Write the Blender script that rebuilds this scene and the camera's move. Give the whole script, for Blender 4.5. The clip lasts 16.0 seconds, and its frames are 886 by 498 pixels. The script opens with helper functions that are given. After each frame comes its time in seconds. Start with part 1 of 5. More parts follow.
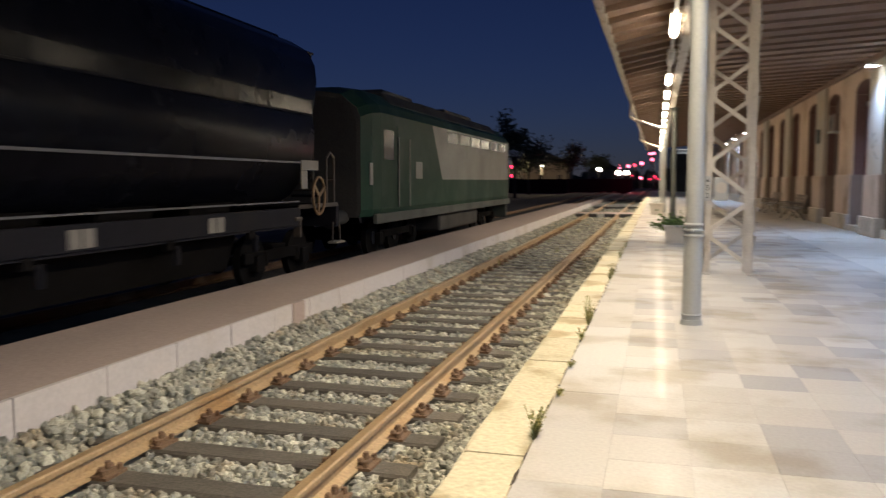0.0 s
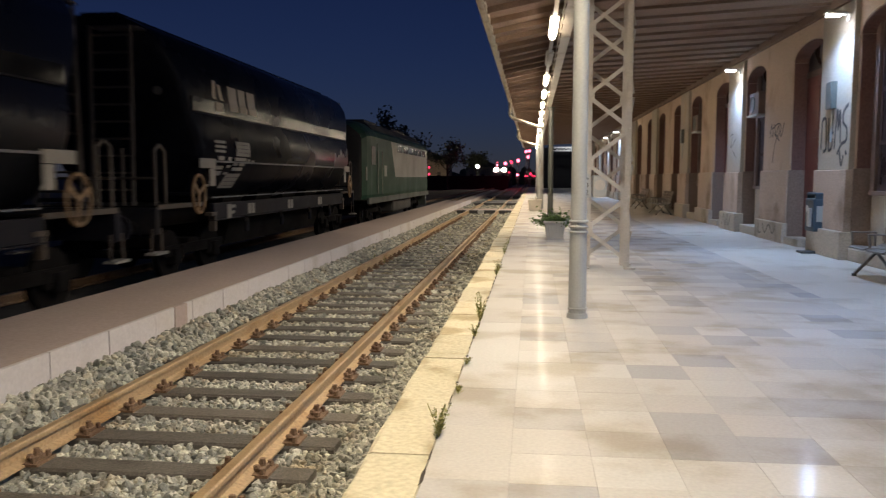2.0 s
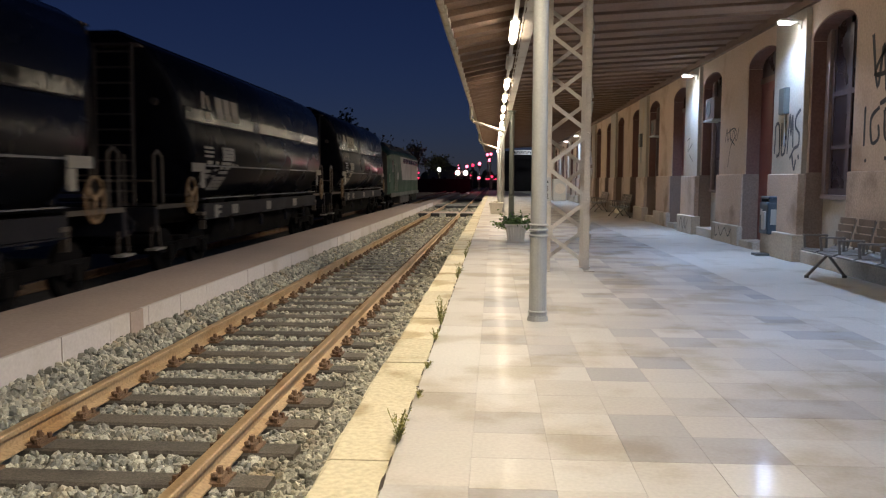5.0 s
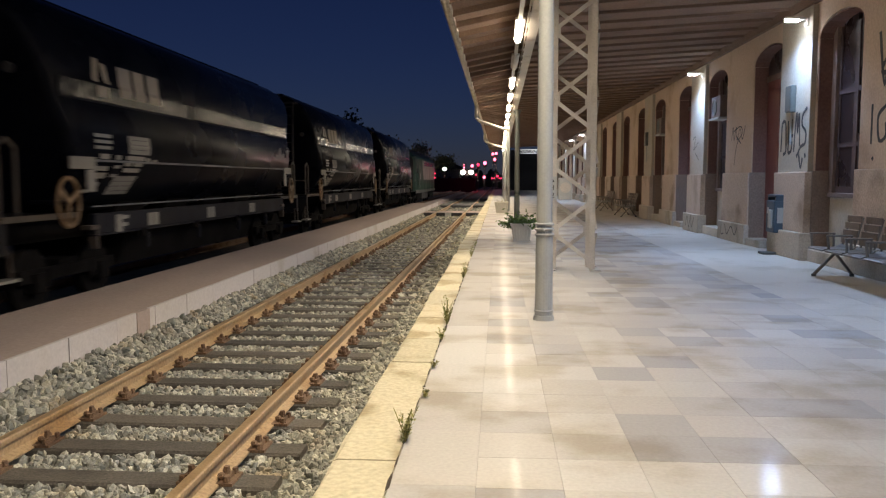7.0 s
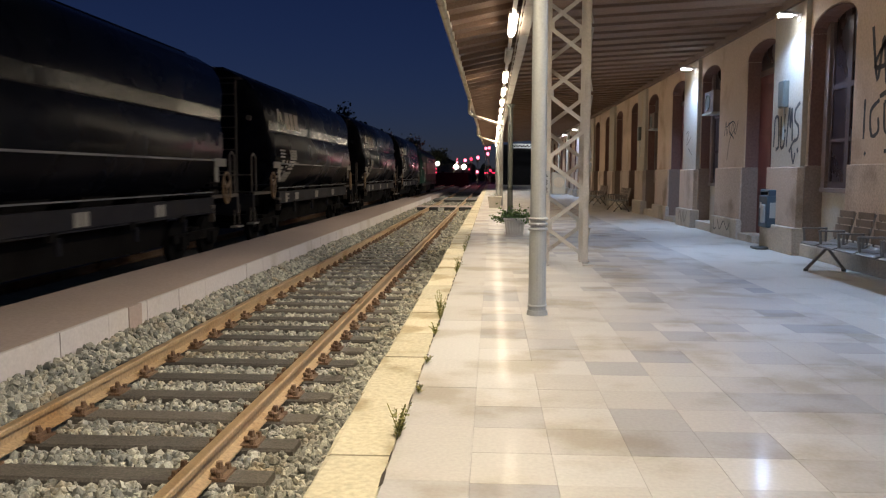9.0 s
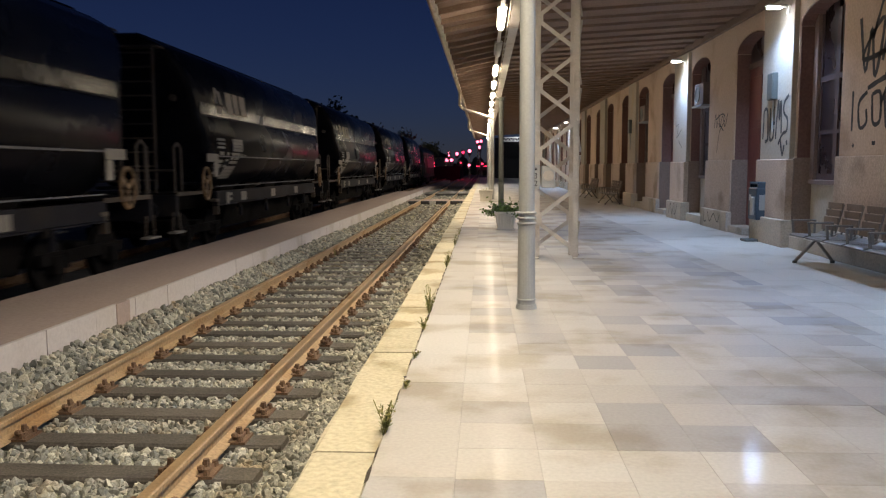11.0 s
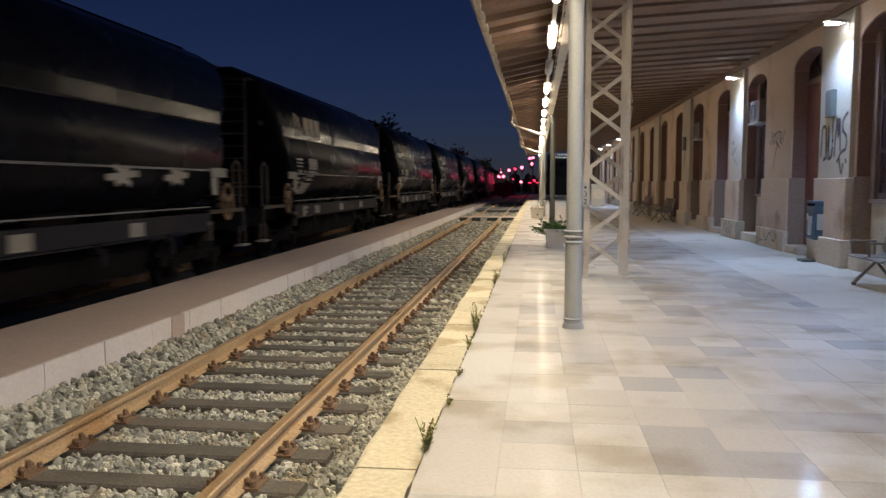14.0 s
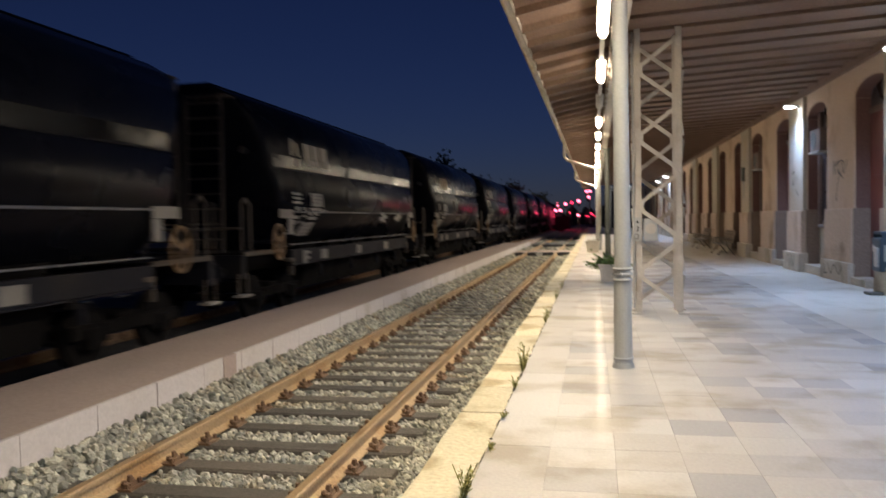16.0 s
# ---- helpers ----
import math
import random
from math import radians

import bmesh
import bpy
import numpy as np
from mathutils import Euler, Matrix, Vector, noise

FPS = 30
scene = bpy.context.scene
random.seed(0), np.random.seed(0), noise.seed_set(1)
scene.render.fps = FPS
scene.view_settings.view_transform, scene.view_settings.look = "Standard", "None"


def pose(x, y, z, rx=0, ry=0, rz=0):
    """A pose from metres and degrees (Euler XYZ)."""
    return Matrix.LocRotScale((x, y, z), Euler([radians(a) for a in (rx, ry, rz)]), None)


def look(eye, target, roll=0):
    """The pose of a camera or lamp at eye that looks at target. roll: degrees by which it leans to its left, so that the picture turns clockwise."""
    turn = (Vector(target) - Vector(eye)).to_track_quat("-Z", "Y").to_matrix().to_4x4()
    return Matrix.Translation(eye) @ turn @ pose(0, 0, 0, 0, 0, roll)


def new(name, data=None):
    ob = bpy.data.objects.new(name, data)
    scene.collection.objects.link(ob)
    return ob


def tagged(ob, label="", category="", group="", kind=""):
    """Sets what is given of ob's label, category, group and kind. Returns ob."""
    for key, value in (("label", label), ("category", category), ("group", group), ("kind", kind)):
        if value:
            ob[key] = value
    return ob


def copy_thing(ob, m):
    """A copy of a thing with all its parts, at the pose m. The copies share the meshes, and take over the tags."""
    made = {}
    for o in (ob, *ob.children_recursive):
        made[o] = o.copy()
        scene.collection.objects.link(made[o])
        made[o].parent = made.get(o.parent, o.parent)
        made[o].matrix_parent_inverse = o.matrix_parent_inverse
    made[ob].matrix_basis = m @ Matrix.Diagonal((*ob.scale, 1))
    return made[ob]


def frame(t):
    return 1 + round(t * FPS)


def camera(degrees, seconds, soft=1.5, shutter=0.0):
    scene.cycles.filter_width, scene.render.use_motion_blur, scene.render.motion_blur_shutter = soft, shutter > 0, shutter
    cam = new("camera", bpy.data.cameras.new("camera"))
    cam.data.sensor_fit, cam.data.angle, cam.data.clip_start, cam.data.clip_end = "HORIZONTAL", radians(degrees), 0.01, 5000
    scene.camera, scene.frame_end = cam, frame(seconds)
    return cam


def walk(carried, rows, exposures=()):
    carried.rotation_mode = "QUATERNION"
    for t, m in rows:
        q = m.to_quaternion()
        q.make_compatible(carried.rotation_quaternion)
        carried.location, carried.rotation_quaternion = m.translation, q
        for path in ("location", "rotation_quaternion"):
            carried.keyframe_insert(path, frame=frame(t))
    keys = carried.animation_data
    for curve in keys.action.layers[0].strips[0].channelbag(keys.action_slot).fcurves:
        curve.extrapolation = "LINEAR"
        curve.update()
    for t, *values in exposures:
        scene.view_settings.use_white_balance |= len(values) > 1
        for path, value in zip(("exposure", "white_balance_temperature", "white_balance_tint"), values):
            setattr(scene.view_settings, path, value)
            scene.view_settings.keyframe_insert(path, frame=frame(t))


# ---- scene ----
cam = camera(58.6, 16.0, 1.2, 1.0)
PATH = [
    (0, (0.136, 0.124, 1.45), (-0.384, 2.048, 1.277), -0.0),
    (0.5, (0.057, 0.095, 1.464), (-0.345, 2.046, 1.279), -0.2),
    (1, (0.008, 0.063, 1.46), (-0.298, 2.031, 1.274), -0.2),
    (1.5, (0.017, 0.12, 1.462), (-0.245, 2.095, 1.278), -0.1),
    (2, (0.018, 0.119, 1.465), (-0.205, 2.098, 1.284), 0.0),
    (2.5, (0.027, 0.119, 1.466), (-0.152, 2.103, 1.286), 0.1),
    (3, (0.032, 0.113, 1.469), (-0.132, 2.099, 1.291), 0.3),
    (3.5, (0.035, 0.111, 1.466), (-0.106, 2.098, 1.29), 0.3),
    (4, (0.029, 0.124, 1.469), (-0.09, 2.113, 1.296), 0.3),
    (6.5, (0.028, 0.137, 1.473), (-0.115, 2.124, 1.298), -0.2),
    (7, (0.026, 0.138, 1.472), (-0.115, 2.125, 1.297), -0.1),
    (7.5, (0.022, 0.141, 1.47), (-0.114, 2.129, 1.296), -0.1),
    (8, (0.023, 0.146, 1.47), (-0.105, 2.134, 1.292), -0.1),
    (8.5, (0.024, 0.153, 1.473), (-0.101, 2.141, 1.293), -0.0),
    (9, (0.019, 0.156, 1.472), (-0.104, 2.143, 1.283), 0.0),
    (9.5, (0.025, 0.157, 1.48), (-0.093, 2.143, 1.279), -0.2),
    (10, (0.033, 0.181, 1.473), (-0.078, 2.167, 1.264), -0.3),
    (12.5, (0.105, 0.15, 1.491), (0.003, 2.137, 1.296), -0.3),
    (13, (0.114, 0.094, 1.487), (-0.001, 2.082, 1.296), -0.5),
    (13.5, (0.103, 0.099, 1.488), (-0.076, 2.083, 1.31), -0.4),
    (14, (0.11, 0.14, 1.502), (-0.124, 2.119, 1.338), -0.1),
    (14.5, (0.111, 0.17, 1.527), (-0.157, 2.146, 1.374), -0.2),
    (15, (0.112, 0.183, 1.547), (-0.172, 2.157, 1.4), -0.5),
    (15.5, (0.122, 0.192, 1.562), (-0.184, 2.165, 1.434), -0.9),
    (16, (0.228, 0.209, 1.541), (-0.15, 2.171, 1.467), -1.1),
]
walk(cam, [(t, look(eye, target, roll)) for t, eye, target, roll in PATH], [(0, 0.2), (1.0, 0.17), (2.5, 0.0), (14.5, 0.0), (16, 0.16)])

# ---- light: deep dusk sky, warm tubes under the canopy, cool lamps on the wall ----
world = bpy.data.worlds.new("dusk")
scene.world = world
world.use_nodes = True
wn = world.node_tree
sky = wn.nodes.new("ShaderNodeTexSky")
sky.sky_type = "NISHITA"
sky.sun_disc = False
sky.sun_elevation = radians(12.0)
sky.dust_density = 0.0
sky.ozone_density = 3.0
sky.sun_rotation = radians(160)
SKY_STRENGTH = 0.0110
wn.nodes["Background"].inputs["Strength"].default_value = SKY_STRENGTH
night = wn.nodes.new("ShaderNodeMix")
night.data_type, night.blend_type = "RGBA", "MULTIPLY"
night.inputs[0].default_value = 1.0
night.inputs[7].default_value = (0.34, 0.37, 0.82, 1)
wn.links.new(sky.outputs["Color"], night.inputs[6])
wn.links.new(night.outputs[2], wn.nodes["Background"].inputs["Color"])
TUBE_POWER = 88.0
TUBE_COLOR = (1.0, 0.88, 0.68)
WALL_POWER = 120.0
WALL_COLOR = (0.38, 0.59, 1.0)


def area(name, m, sx, sy, power, color):
    d = bpy.data.lights.new(name, "AREA")
    d.shape, d.size, d.size_y, d.energy, d.color = "RECTANGLE", sx, sy, power, color
    ob = new(name, d)
    ob.matrix_world = m
    return ob


# ---- materials ----
def mat(name, base, rough=0.6, metal=0.0, scale=6.0, var=0.25, stain=None, bump=0.15, moving=False,
        rand=None, emit=0.0, emit_color=None, rough_var=0.1, tint=None, spec=0.5, coat=0.0, coat_rough=0.1, fine=12.0, stain_at=(0.52, 0.72)):
    """A surface with stains at a large scale, grain at a small one and fine relief. rand: object or island."""
    m = bpy.data.materials.new(name)
    m.use_nodes = True
    nt = m.node_tree
    n, l = nt.nodes, nt.links
    b = n["Principled BSDF"]
    if moving:
        pos = n.new("ShaderNodeTexCoord").outputs["Object"]
    else:
        pos = n.new("ShaderNodeNewGeometry").outputs["Position"]
    big = n.new("ShaderNodeTexNoise")
    big.inputs["Scale"].default_value = scale * 0.18
    big.inputs["Detail"].default_value = 5
    small = n.new("ShaderNodeTexNoise")
    small.inputs["Scale"].default_value = scale * fine * 0.5
    small.inputs["Detail"].default_value = 6
    l.new(pos, big.inputs["Vector"])
    l.new(pos, small.inputs["Vector"])
    ramp = n.new("ShaderNodeMapRange")
    ramp.inputs["From Min"].default_value = 0.3
    ramp.inputs["From Max"].default_value = 0.7
    ramp.inputs["To Min"].default_value = 1 - var
    ramp.inputs["To Max"].default_value = 1 + var * 0.6
    l.new(small.outputs["Fac"], ramp.inputs["Value"])
    mixs = n.new("ShaderNodeMix")
    mixs.data_type = "RGBA"
    mixs.inputs[6].default_value = (*base, 1)
    mixs.inputs[7].default_value = (*(stain or tuple(c * (1 - var) for c in base)), 1)
    sr = n.new("ShaderNodeMapRange")
    sr.inputs["From Min"].default_value, sr.inputs["From Max"].default_value = stain_at
    sr.interpolation_type = "SMOOTHSTEP"
    l.new(big.outputs["Fac"], sr.inputs["Value"])
    l.new(sr.outputs["Result"], mixs.inputs[0])
    col = mixs.outputs[2]
    if rand:
        src = n.new("ShaderNodeObjectInfo").outputs["Random"] if rand == "object" else n.new("ShaderNodeNewGeometry").outputs["Random Per Island"]
        mr = n.new("ShaderNodeMix")
        mr.data_type = "RGBA"
        cr = n.new("ShaderNodeValToRGB")
        tones = tint or [(0.0, (0.7, 0.7, 0.7)), (1.0, (1.1, 1.1, 1.1))]
        while len(cr.color_ramp.elements) < len(tones):
            cr.color_ramp.elements.new(0.5)
        for e, (p, c) in zip(cr.color_ramp.elements, tones):
            e.position, e.color = p, (*c, 1)
        l.new(src, cr.inputs["Fac"])
        mr.blend_type = "MULTIPLY"
        mr.inputs[0].default_value = 1.0
        l.new(col, mr.inputs[6])
        l.new(cr.outputs["Color"], mr.inputs[7])
        col = mr.outputs[2]
    mul = n.new("ShaderNodeMix")
    mul.data_type = "RGBA"
    mul.blend_type = "MULTIPLY"
    mul.inputs[0].default_value = 1.0
    l.new(col, mul.inputs[6])
    l.new(ramp.outputs["Result"], mul.inputs[7])
    l.new(mul.outputs[2], b.inputs["Base Color"])
    rr = n.new("ShaderNodeMapRange")
    rr.inputs["From Min"].default_value, rr.inputs["From Max"].default_value = 0.3, 0.7
    rr.inputs["To Min"].default_value = max(0.02, rough - rough_var)
    rr.inputs["To Max"].default_value = min(1.0, rough + rough_var)
    l.new(big.outputs["Fac"], rr.inputs["Value"])
    l.new(rr.outputs["Result"], b.inputs["Roughness"])
    b.inputs["Metallic"].default_value = metal
    b.inputs["Coat Weight"].default_value = coat
    b.inputs["Coat Roughness"].default_value = coat_rough
    b.inputs["Specular IOR Level"].default_value = spec
    if bump:
        bp = n.new("ShaderNodeBump")
        bp.inputs["Strength"].default_value = bump
        bp.inputs["Distance"].default_value = 0.01
        l.new(small.outputs["Fac"], bp.inputs["Height"])
        l.new(bp.outputs["Normal"], b.inputs["Normal"])
    if emit:
        b.inputs["Emission Color"].default_value = (*(emit_color or base), 1)
        b.inputs["Emission Strength"].default_value = emit
    return m


TILE_TONES = [(0.0, (0.70, 0.68, 0.68)), (0.10, (0.80, 0.77, 0.74)), (0.22, (0.91, 0.87, 0.81)), (0.6, (0.98, 0.93, 0.84)), (1.0, (1.1, 1.07, 1.0))]
M_TILE = mat("marble_tile", (0.495, 0.48, 0.465), 0.46, spec=0.2, coat=0.11, coat_rough=0.12, var=0.08, scale=7, stain=(0.385, 0.348, 0.295), bump=0.02, rand="object", tint=TILE_TONES, rough_var=0.06, stain_at=(0.47, 0.66))
M_TILE_FAR = mat("marble_tile_far", (0.495, 0.48, 0.465), 0.46, spec=0.2, coat=0.11, coat_rough=0.12, var=0.08, scale=7, stain=(0.385, 0.348, 0.295), bump=0.02, rand="island", tint=TILE_TONES, rough_var=0.06, stain_at=(0.47, 0.66))
M_TILE_PALE = mat("pale_border_tile", (0.60, 0.565, 0.50), 0.5, spec=0.2, coat=0.12, coat_rough=0.13, var=0.08, scale=6, stain=(0.47, 0.42, 0.34), bump=0.02, rand="object", tint=[(0, (0.9, 0.88, 0.86)), (1, (1.04, 1.02, 1.0))], rough_var=0.06)
M_COPING = mat("coping_stone", (0.57, 0.51, 0.36), 0.8, var=0.2, scale=9, fine=6, stain=(0.36, 0.29, 0.17), stain_at=(0.5, 0.66), bump=0.35, rand="object", tint=[(0, (0.82, 0.8, 0.76)), (1, (1.08, 1.05, 1.0))])
M_MORTAR = mat("mortar", (0.42, 0.38, 0.32), 0.9, var=0.3, scale=8, bump=0.3)
M_CONC = mat("platform_concrete", (0.36, 0.278, 0.242), 0.85, var=0.12, scale=4, stain=(0.36, 0.29, 0.25), bump=0.15)
M_FACE = mat("whitewashed_face", (0.52, 0.475, 0.46), 0.85, var=0.08, scale=4, stain=(0.43, 0.38, 0.34), bump=0.12)
M_BALLAST = mat("ballast_stone", (0.355, 0.342, 0.290), 0.85, var=0.3, scale=12, stain=(0.3, 0.25, 0.18), bump=0.5, rand="island", tint=[(0, (0.42, 0.44, 0.45)), (0.5, (0.92, 0.92, 0.90)), (1, (1.5, 1.48, 1.38))])
M_BED = mat("ballast_bed", (0.26, 0.25, 0.215), 0.95, var=0.5, scale=14, stain=(0.1, 0.09, 0.07), bump=0.9)
M_SLEEPER = mat("sleeper_wood", (0.11, 0.097, 0.08), 0.6, var=0.45, scale=9, stain=(0.07, 0.06, 0.05), bump=0.6, rand="object", tint=[(0, (0.75, 0.75, 0.75)), (1, (1.25, 1.2, 1.15))])
M_RAIL = mat("rail_side", (0.37, 0.25, 0.135), 0.7, metal=0.0, var=0.3, scale=6, stain=(0.30, 0.17, 0.07), bump=0.3)
M_RAILTOP = mat("rail_head", (0.50, 0.34, 0.18), 0.42, metal=0.5, var=0.18, scale=8, stain=(0.28, 0.16, 0.07), bump=0.1)
M_RUST = mat("rusty_iron", (0.17, 0.10, 0.055), 0.85, var=0.4, scale=14, stain=(0.1, 0.05, 0.025), bump=0.5)
# ballast with the shade under the train put into its near-black colour
M_SHADEBED = mat("shade_dark_ballast", (0.035, 0.03, 0.026), 0.95, var=0.5, scale=14, stain=(0.02, 0.018, 0.016), bump=0.9)
M_GROUND = mat("dark_earth", (0.07, 0.062, 0.05), 0.95, var=0.4, scale=3, stain=(0.04, 0.038, 0.03), bump=0.6)
M_PLASTER = mat("ochre_plaster", (0.58, 0.44, 0.33), 0.9, var=0.12, scale=4, stain=(0.40, 0.28, 0.19), bump=0.2)
M_PILASTER = mat("pale_plaster", (0.44, 0.385, 0.31), 0.88, var=0.1, scale=4, stain=(0.46, 0.37, 0.26), bump=0.2)
M_PLINTH = mat("plinth_stone", (0.56, 0.44, 0.35), 0.85, var=0.2, scale=5, stain=(0.32, 0.235, 0.17), bump=0.35)
# darker copy of the plinth stone, with the recess shade in its colour
M_JAMBFOOT = mat("shaded_jamb_stone", (0.27, 0.195, 0.15), 0.9, var=0.2, scale=5, bump=0.3)
M_KERB = mat("base_stone", (0.54, 0.47, 0.38), 0.85, var=0.18, scale=5, stain=(0.3, 0.25, 0.19), bump=0.3)
M_RECESS = mat("recess_plaster", (0.19, 0.10, 0.08), 0.9, var=0.2, scale=4, stain=(0.18, 0.09, 0.07), bump=0.2)
M_DOOR = mat("maroon_door", (0.19, 0.058, 0.05), 0.5, var=0.2, scale=6, bump=0.15)
M_SASH = mat("dark_sash_paint", (0.075, 0.045, 0.042), 0.6, var=0.2, scale=7, bump=0.15)
M_FRAME = mat("worn_frame", (0.21, 0.15, 0.125), 0.7, var=0.2, scale=7, bump=0.2)
M_GLASSDARK = mat("dark_glass", (0.030, 0.019, 0.020), 0.28, spec=0.25, var=0.1, scale=4, bump=0.0)
M_ROOF = mat("roof_boards", (0.26, 0.17, 0.126), 0.8, var=0.2, scale=5, stain=(0.22, 0.135, 0.092), bump=0.3)
M_RAFTER = mat("rafter_wood", (0.22, 0.145, 0.105), 0.75, var=0.2, scale=6, stain=(0.2, 0.128, 0.09), bump=0.25)
M_STEEL = mat("grey_painted_steel", (0.39, 0.395, 0.38), 0.5, var=0.07, scale=8, stain=(0.35, 0.32, 0.28), bump=0.03)
M_STEELDK = mat("dark_painted_steel", (0.10, 0.105, 0.095), 0.55, var=0.15, scale=8, bump=0.08)
M_CREAM = mat("cream_painted_steel", (0.60, 0.55, 0.48), 0.5, var=0.12, scale=8, stain=(0.36, 0.29, 0.22), bump=0.08)
M_TUBE = mat("lit_tube", (0.9, 0.85, 0.75), 0.4, emit=42.0, emit_color=(1.0, 0.84, 0.62), bump=0)
M_LED = mat("lit_led", (0.9, 0.9, 0.9), 0.4, emit=75.0, emit_color=(0.86, 0.93, 1.0), bump=0)
M_HOUSING = mat("lamp_housing", (0.6, 0.57, 0.52), 0.5, var=0.1, bump=0)
M_LEAF = mat("leaf_green", (0.12, 0.20, 0.06), 0.6, var=0.3, scale=20, bump=0.1, rand="island", tint=[(0, (0.55, 0.6, 0.5)), (1, (1.5, 1.4, 1.2))])
M_GRASS = mat("grass_blade", (0.23, 0.22, 0.07), 0.65, var=0.3, scale=20, bump=0.1, rand="island", tint=[(0, (0.6, 0.7, 0.5)), (1, (1.5, 1.3, 1.1))])
M_POT = mat("planter_stone", (0.72, 0.67, 0.58), 0.8, var=0.15, scale=9, bump=0.2)
M_SOIL = mat("soil", (0.05, 0.035, 0.022), 0.95, var=0.4, scale=20, bump=0.6)
M_BIN = mat("blue_grey_bin", (0.045, 0.075, 0.105), 0.45, var=0.12, scale=9, bump=0.05)
M_WHITE = mat("off_white_panel", (0.48, 0.48, 0.46), 0.5, var=0.08, scale=9, bump=0.03)
M_BENCH = mat("bench_metal", (0.24, 0.215, 0.19), 0.4, metal=0.6, var=0.15, scale=9, bump=0.05)
M_BENCHW = mat("bench_slats", (0.22, 0.165, 0.125), 0.6, var=0.2, scale=9, bump=0.1)
M_INK = mat("spray_paint", (0.035, 0.033, 0.035), 0.6, var=0.15, scale=20, bump=0.0)
M_CABLE = mat("cable", (0.5, 0.42, 0.33), 0.6, var=0.1, bump=0)
# rolling stock
M_BAND = mat("wagon_gloss_band", (0.010, 0.0105, 0.012), 0.16, spec=0.07, var=0.2, scale=5.0, fine=1.6, bump=0.9, moving=True, rough_var=0.13)
M_WAGON = mat("wagon_paint", (0.005, 0.0055, 0.009), 0.27, spec=0.04, var=0.25, scale=2.5, fine=2.4, stain=(0.009, 0.010, 0.011), bump=0.35, moving=True, rough_var=0.06)
M_RAILING = mat("dusty_brown_railing", (0.062, 0.048, 0.038), 0.6, var=0.25, scale=8, bump=0.1, moving=True)
M_LADDER = mat("rusty_ladder", (0.034, 0.025, 0.02), 0.7, var=0.3, scale=8, bump=0.1, moving=True)
M_WFRAME = mat("wagon_frame", (0.011, 0.011, 0.016), 0.6, spec=0.12, var=0.25, scale=5, stain=(0.022, 0.02, 0.02), bump=0.1, moving=True)
M_WUNDER = mat("running_gear", (0.009, 0.008, 0.008), 0.9, spec=0.05, var=0.3, scale=8, bump=0.3, moving=True)
# pale colour for ledges of the wagon side that catch the lamplight
M_WLINE = mat("pale_lit_edge", (0.11, 0.11, 0.12), 0.5, var=0.2, scale=8, bump=0.05, moving=True)
M_WTEXT = mat("cream_lettering", (0.40, 0.35, 0.28), 0.6, var=0.15, scale=8, bump=0, moving=True)
M_WLABEL = mat("pale_data_plate", (0.22, 0.205, 0.185), 0.6, var=0.15, scale=8, bump=0, moving=True)
M_ORANGE = mat("ochre_handwheel", (0.18, 0.11, 0.055), 0.55, var=0.2, scale=8, bump=0.05, moving=True)
M_GREEN = mat("loco_green", (0.014, 0.046, 0.030), 0.5, spec=0.15, var=0.15, scale=4, stain=(0.04, 0.07, 0.05), bump=0.05, moving=True)
M_LGREY = mat("loco_grey", (0.08, 0.088, 0.082), 0.5, spec=0.2, var=0.15, scale=4, bump=0.05, moving=True)
M_LPANEL = mat("loco_silver_panel", (0.22, 0.22, 0.20), 0.45, var=0.15, scale=4, bump=0.05, moving=True)
M_LROOF = mat("loco_roof", (0.04, 0.038, 0.036), 0.7, var=0.25, scale=4, bump=0.1, moving=True)
M_REDLIT = mat("red_lamp", (0.5, 0.02, 0.04), 0.4, emit=3.5, emit_color=(1.0, 0.03, 0.10), bump=0)
M_PINKLIT = mat("red_lamp_bright", (0.6, 0.1, 0.15), 0.4, emit=5.0, emit_color=(1.0, 0.16, 0.28), bump=0)
M_HEADLIT = mat("white_headlamp", (0.9, 0.9, 0.85), 0.4, emit=90.0, emit_color=(1.0, 0.90, 0.76), bump=0)
M_TREE = mat("night_foliage", (0.085, 0.10, 0.06), 0.8, var=0.4, scale=4, bump=0.2)
M_BARK = mat("bark", (0.06, 0.05, 0.04), 0.9, var=0.4, scale=9, bump=0.5)
M_HOUSE = mat("far_house_wall", (0.27, 0.22, 0.165), 0.9, var=0.15, scale=2, bump=0.1)
# near-black that puts darkness into the colour of the hall and the road slab
M_HALL = mat("hall_shadow_black", (0.02, 0.019, 0.02), 0.9, var=0.2, scale=4, spec=0.1, bump=0.1)
M_ASPHALT = mat("crossing_deck", (0.10, 0.095, 0.088), 0.9, var=0.25, scale=6, bump=0.3)


